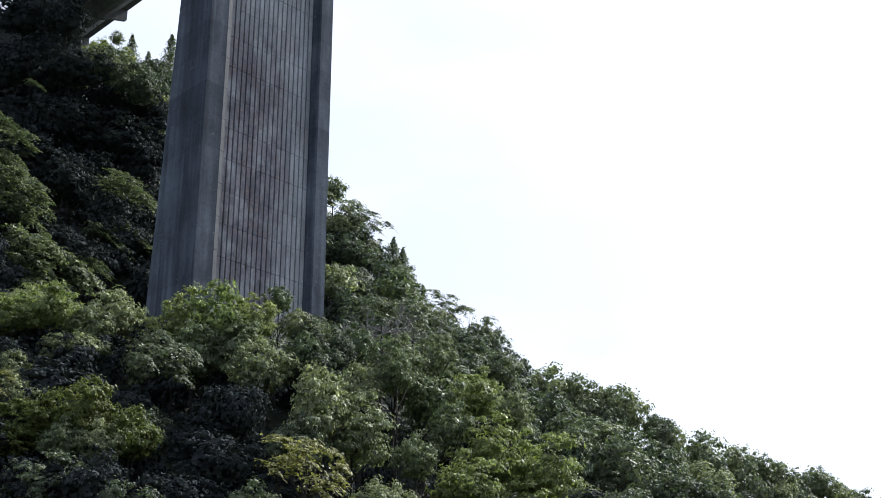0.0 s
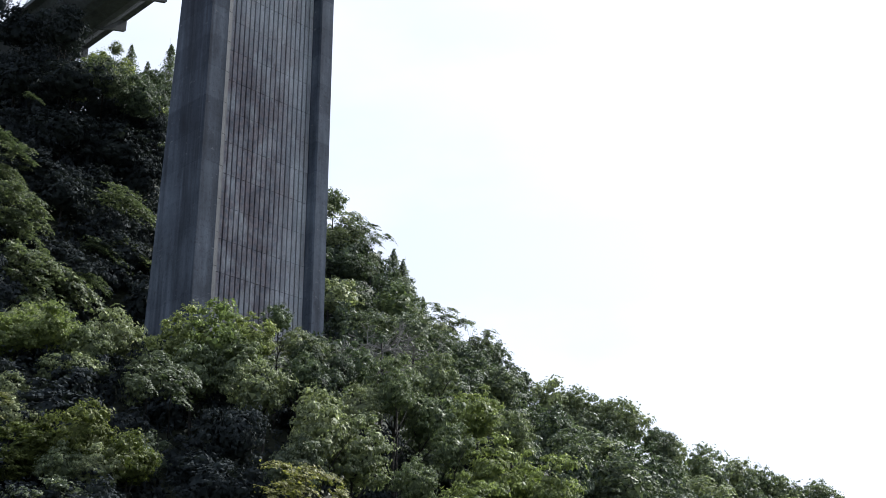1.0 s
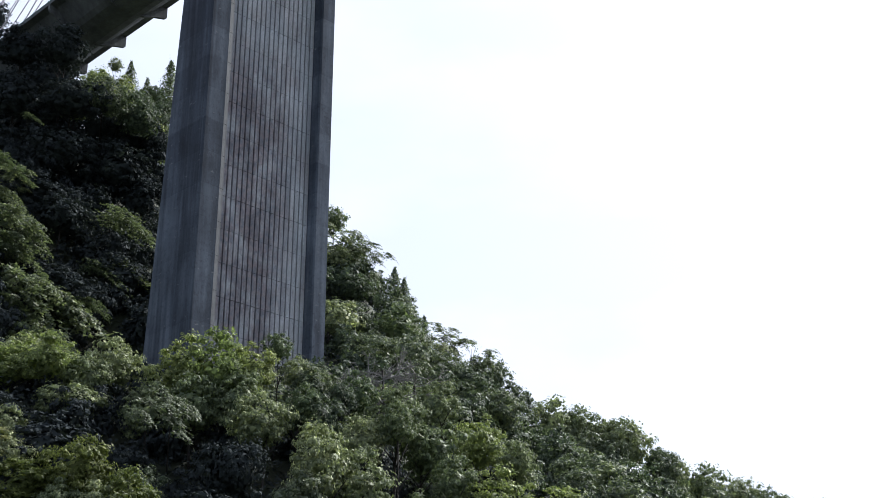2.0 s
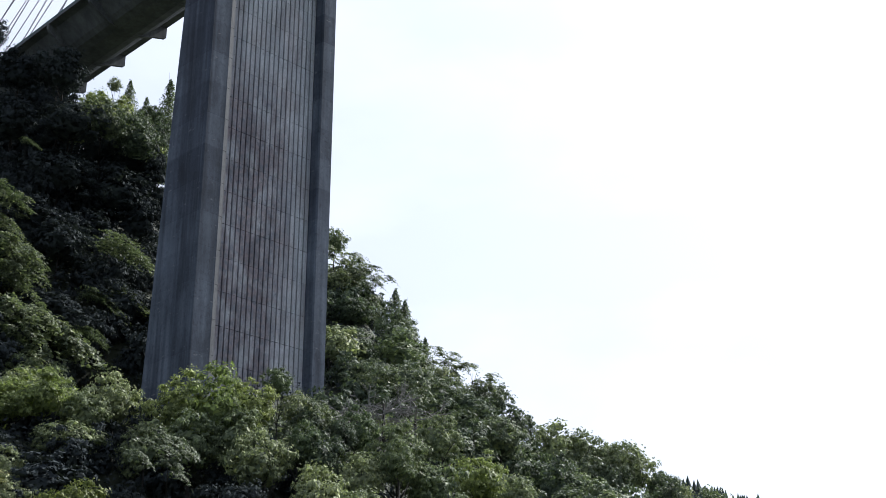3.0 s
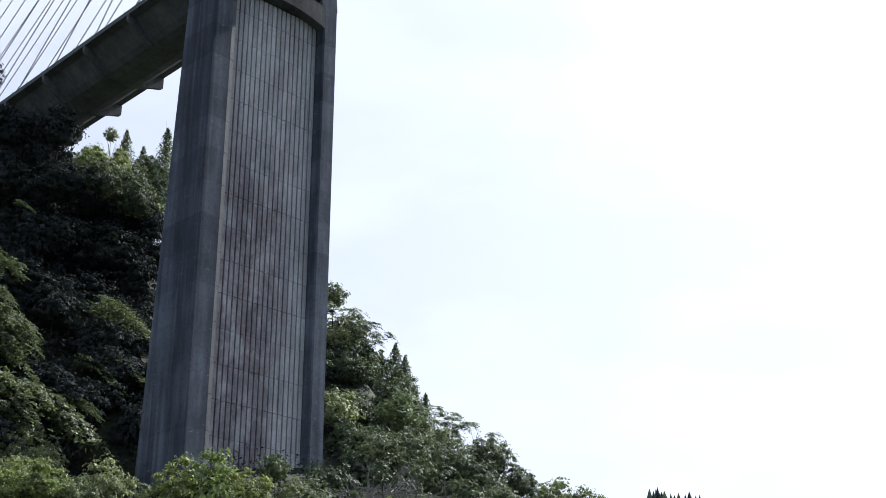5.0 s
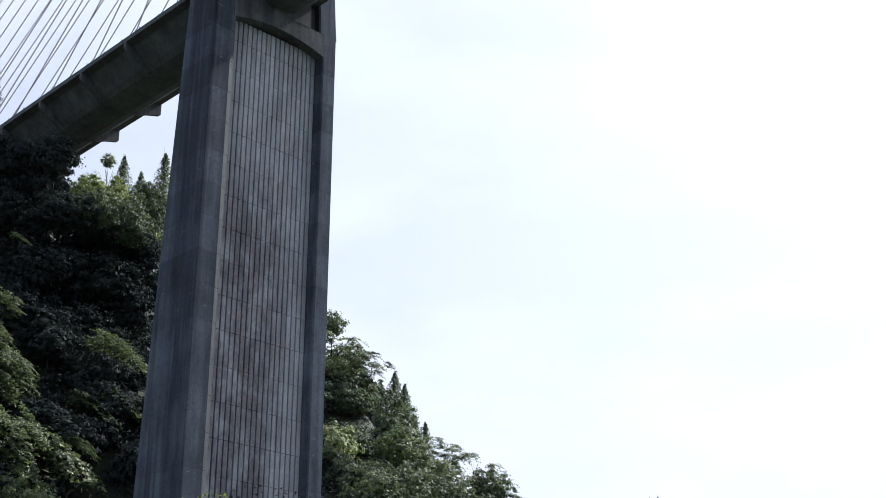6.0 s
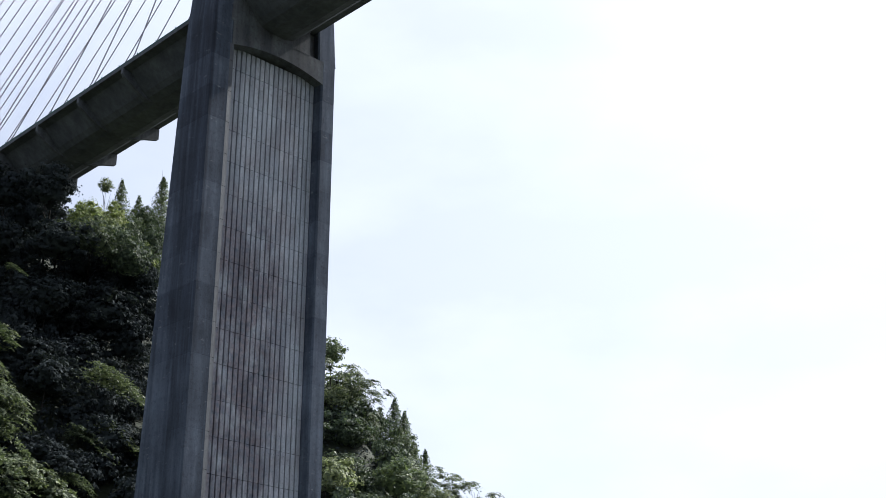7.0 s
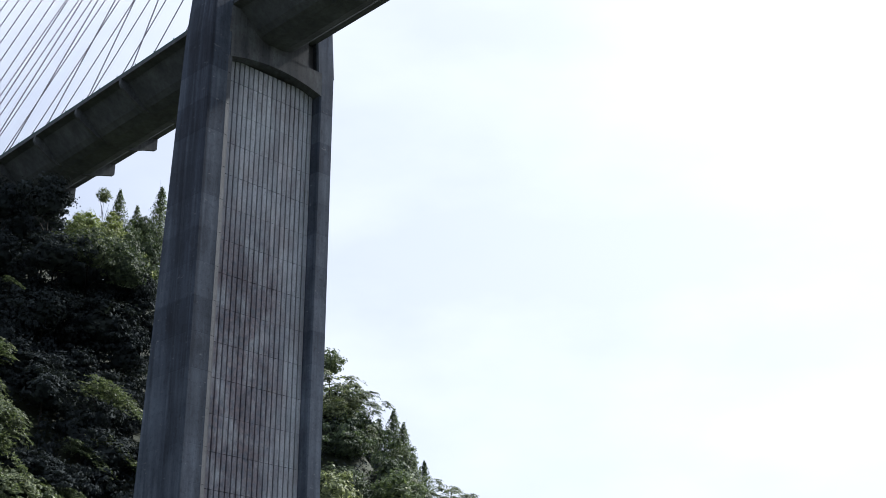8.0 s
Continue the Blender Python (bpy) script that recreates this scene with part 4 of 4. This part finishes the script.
def spots(x0, x1, y0, y1, gap, low, high, small, large):
    found = []
    for j, y in enumerate(np.arange(y0, y1, gap)):
        for x in np.arange(x0, x1, gap):
            px, py = x + rng.uniform(-1.6, 1.6) + (j % 2) * gap / 2, y + rng.uniform(-1.6, 1.6)
            d = Vector((px, py, 0)) - BASE
            if abs(px) > 8 + py * 0.335 or abs(d.dot(E1)) < 11.6 and -2.8 < d.dot(E2) < 11:
                continue
            found.append((px, py, float(canopy(px, py)) - rng.uniform(low, high), rng.uniform(small, large)))
    return found


# crowns in the leaf colour darkened to paint the shade under the deck
understorey("evergreen_thicket", "thicket on the wall under the deck, its leaves coloured near-black for shade", "shade_low", spots(-70, -29, 126, 166, 4.7, 2.5, 6.5, 2.8, 3.8))
# fill between the crowns, darkened in colour to read as their shade
understorey("leafy_thicket", "thicket between the trees on the slope, coloured near-black as shade in the gaps", "shade_low", spots(-46, 26, 92, 130, 5.6, 3.2, 6.5, 2.6, 3.6))

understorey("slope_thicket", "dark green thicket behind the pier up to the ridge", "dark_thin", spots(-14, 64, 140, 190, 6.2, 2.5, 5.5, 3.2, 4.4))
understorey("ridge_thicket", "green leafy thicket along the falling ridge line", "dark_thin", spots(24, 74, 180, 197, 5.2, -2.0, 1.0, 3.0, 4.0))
# gully fill with shade put into its leaf colour
understorey("gully_thicket", "thicket in the gully beside the pier, its leaves coloured near-black for shade", "shade_thin", spots(-62, -27, 116, 162, 4.6, 5.5, 8.5, 2.8, 3.6))

# low growth that covers the slope, in the leaf colour darkened for shade
n_low = 130000
lx, ly = rng.uniform(-75, 75, n_low), rng.uniform(80, 196, n_low)
keep = np.abs(lx) < 10 + 0.34 * ly
lx, ly = lx[keep], ly[keep]
lz = ground_height(lx, ly) + rng.random(len(lx)) ** 2 * 2.2
ln = rng.normal(size=(len(lx), 3)) * 0.5 + np.array([0, -0.4, 0.8])
ln /= np.linalg.norm(ln, axis=1)[:, None]
low = new("undergrowth", leaf_mesh("undergrowth", leaf_shapes(np.stack([lx, ly, lz], -1), ln, 0.44, 0.30, rng), LEAF_SHADED))
tagged(low, "undergrowth covering the steep slope, its leaves coloured near-black for shade", "undergrowth", kind="stuff")

# far wood on the ridge across the side valley, its haze put into the leaf colour
far_pts = []
for k in range(700):
    x, y = rng.uniform(98, 240), rng.uniform(585, 700)
    far_pts.append((x, y, float(ground_height(x, y)) - 1, rng.uniform(8, 15)))
rings_v, rings_f = [], []
for x, y, z, h in far_pts:
    n = 6
    for q in range(3):
        z0, z1, rr = z + h * (0.1 + 0.26 * q), z + h * (0.48 + 0.26 * q), h * (0.24 - 0.06 * q)
        o = len(rings_v)
        a0 = rng.uniform(0, 6)
        rings_v += [(x + rr * math.cos(a0 + a) * rng.uniform(0.7, 1.2), y + rr * math.sin(a0 + a) * rng.uniform(0.7, 1.2), z0 + rng.uniform(-0.5, 0.5)) for a in np.linspace(0, 6.28, n, endpoint=False)] + [(x, y, z1)]
        rings_f += [(o + a, o + (a + 1) % n, o + n) for a in range(n)]
far_wood = mesh_object("far_wood", rings_v, rings_f, LEAF_FAR_HAZE)
tagged(far_wood, "distant conifer wood along a far ridge, haze tinted into its leaf colour", "wood", kind="stuff")

# ------------------------------------------------------------------ ribbed face of the pier
STRIPS = 19
pitch_u = (REC_R - REC_L) / STRIPS


def panel_piece(w, h, d=0.65):
    """A concrete strip with eased edges."""
    c = 0.02
    ring = [[(-w / 2 + i, y, i), (w / 2 - i, y, i), (w / 2 - i, y, h - i), (-w / 2 + i, y, h - i)] for y, i in ((0, 0), (-d + c, 0), (-d, c))]
    vs, fs = loft(ring)
    holes = []
    for z in (0.55, 1.55, 2.55, 3.35):
        o = len(vs)
        vs += [(w * 0.22 + 0.03 * math.cos(a), -d - 0.004, z + 0.03 * math.sin(a)) for a in np.linspace(0, 6.283, 6, endpoint=False)]
        holes.append(len(fs))
        fs.append(tuple(range(o, o + 6)))
    return vs, fs, holes


piece = None
rest = []
for k in range(4, 22):
    z0 = LIFT0 + LIFT * (k - 1)
    for i in range(STRIPS):
        u = REC_L + pitch_u * (i + 0.5)
        gap = (0.050, 0.016, 0.032)[k % 3] * (0.6 + 0.8 * abs(math.sin(2.3 * i + k)))
        h = min(LIFT, ARCH + 0.6 - z0) - gap
        if h < 0.4:
            continue
        at = Matrix.Translation((u, REC_D + 0.003, z0 + gap / 2)) @ Matrix.Diagonal((1, 1, h / (LIFT - 0.05), 1))
        if piece is None:
            pv, pf, holes = panel_piece(pitch_u - 0.17, LIFT - 0.05)
            piece = mesh_object("concrete_panel", pv, pf, PANEL, pier, matrix=at).data
            piece.materials.append(GROOVE)
            for q in holes:
                piece.polygons[q].material_index = 1
        else:
            placed("concrete_panel", piece, pier, matrix=at)
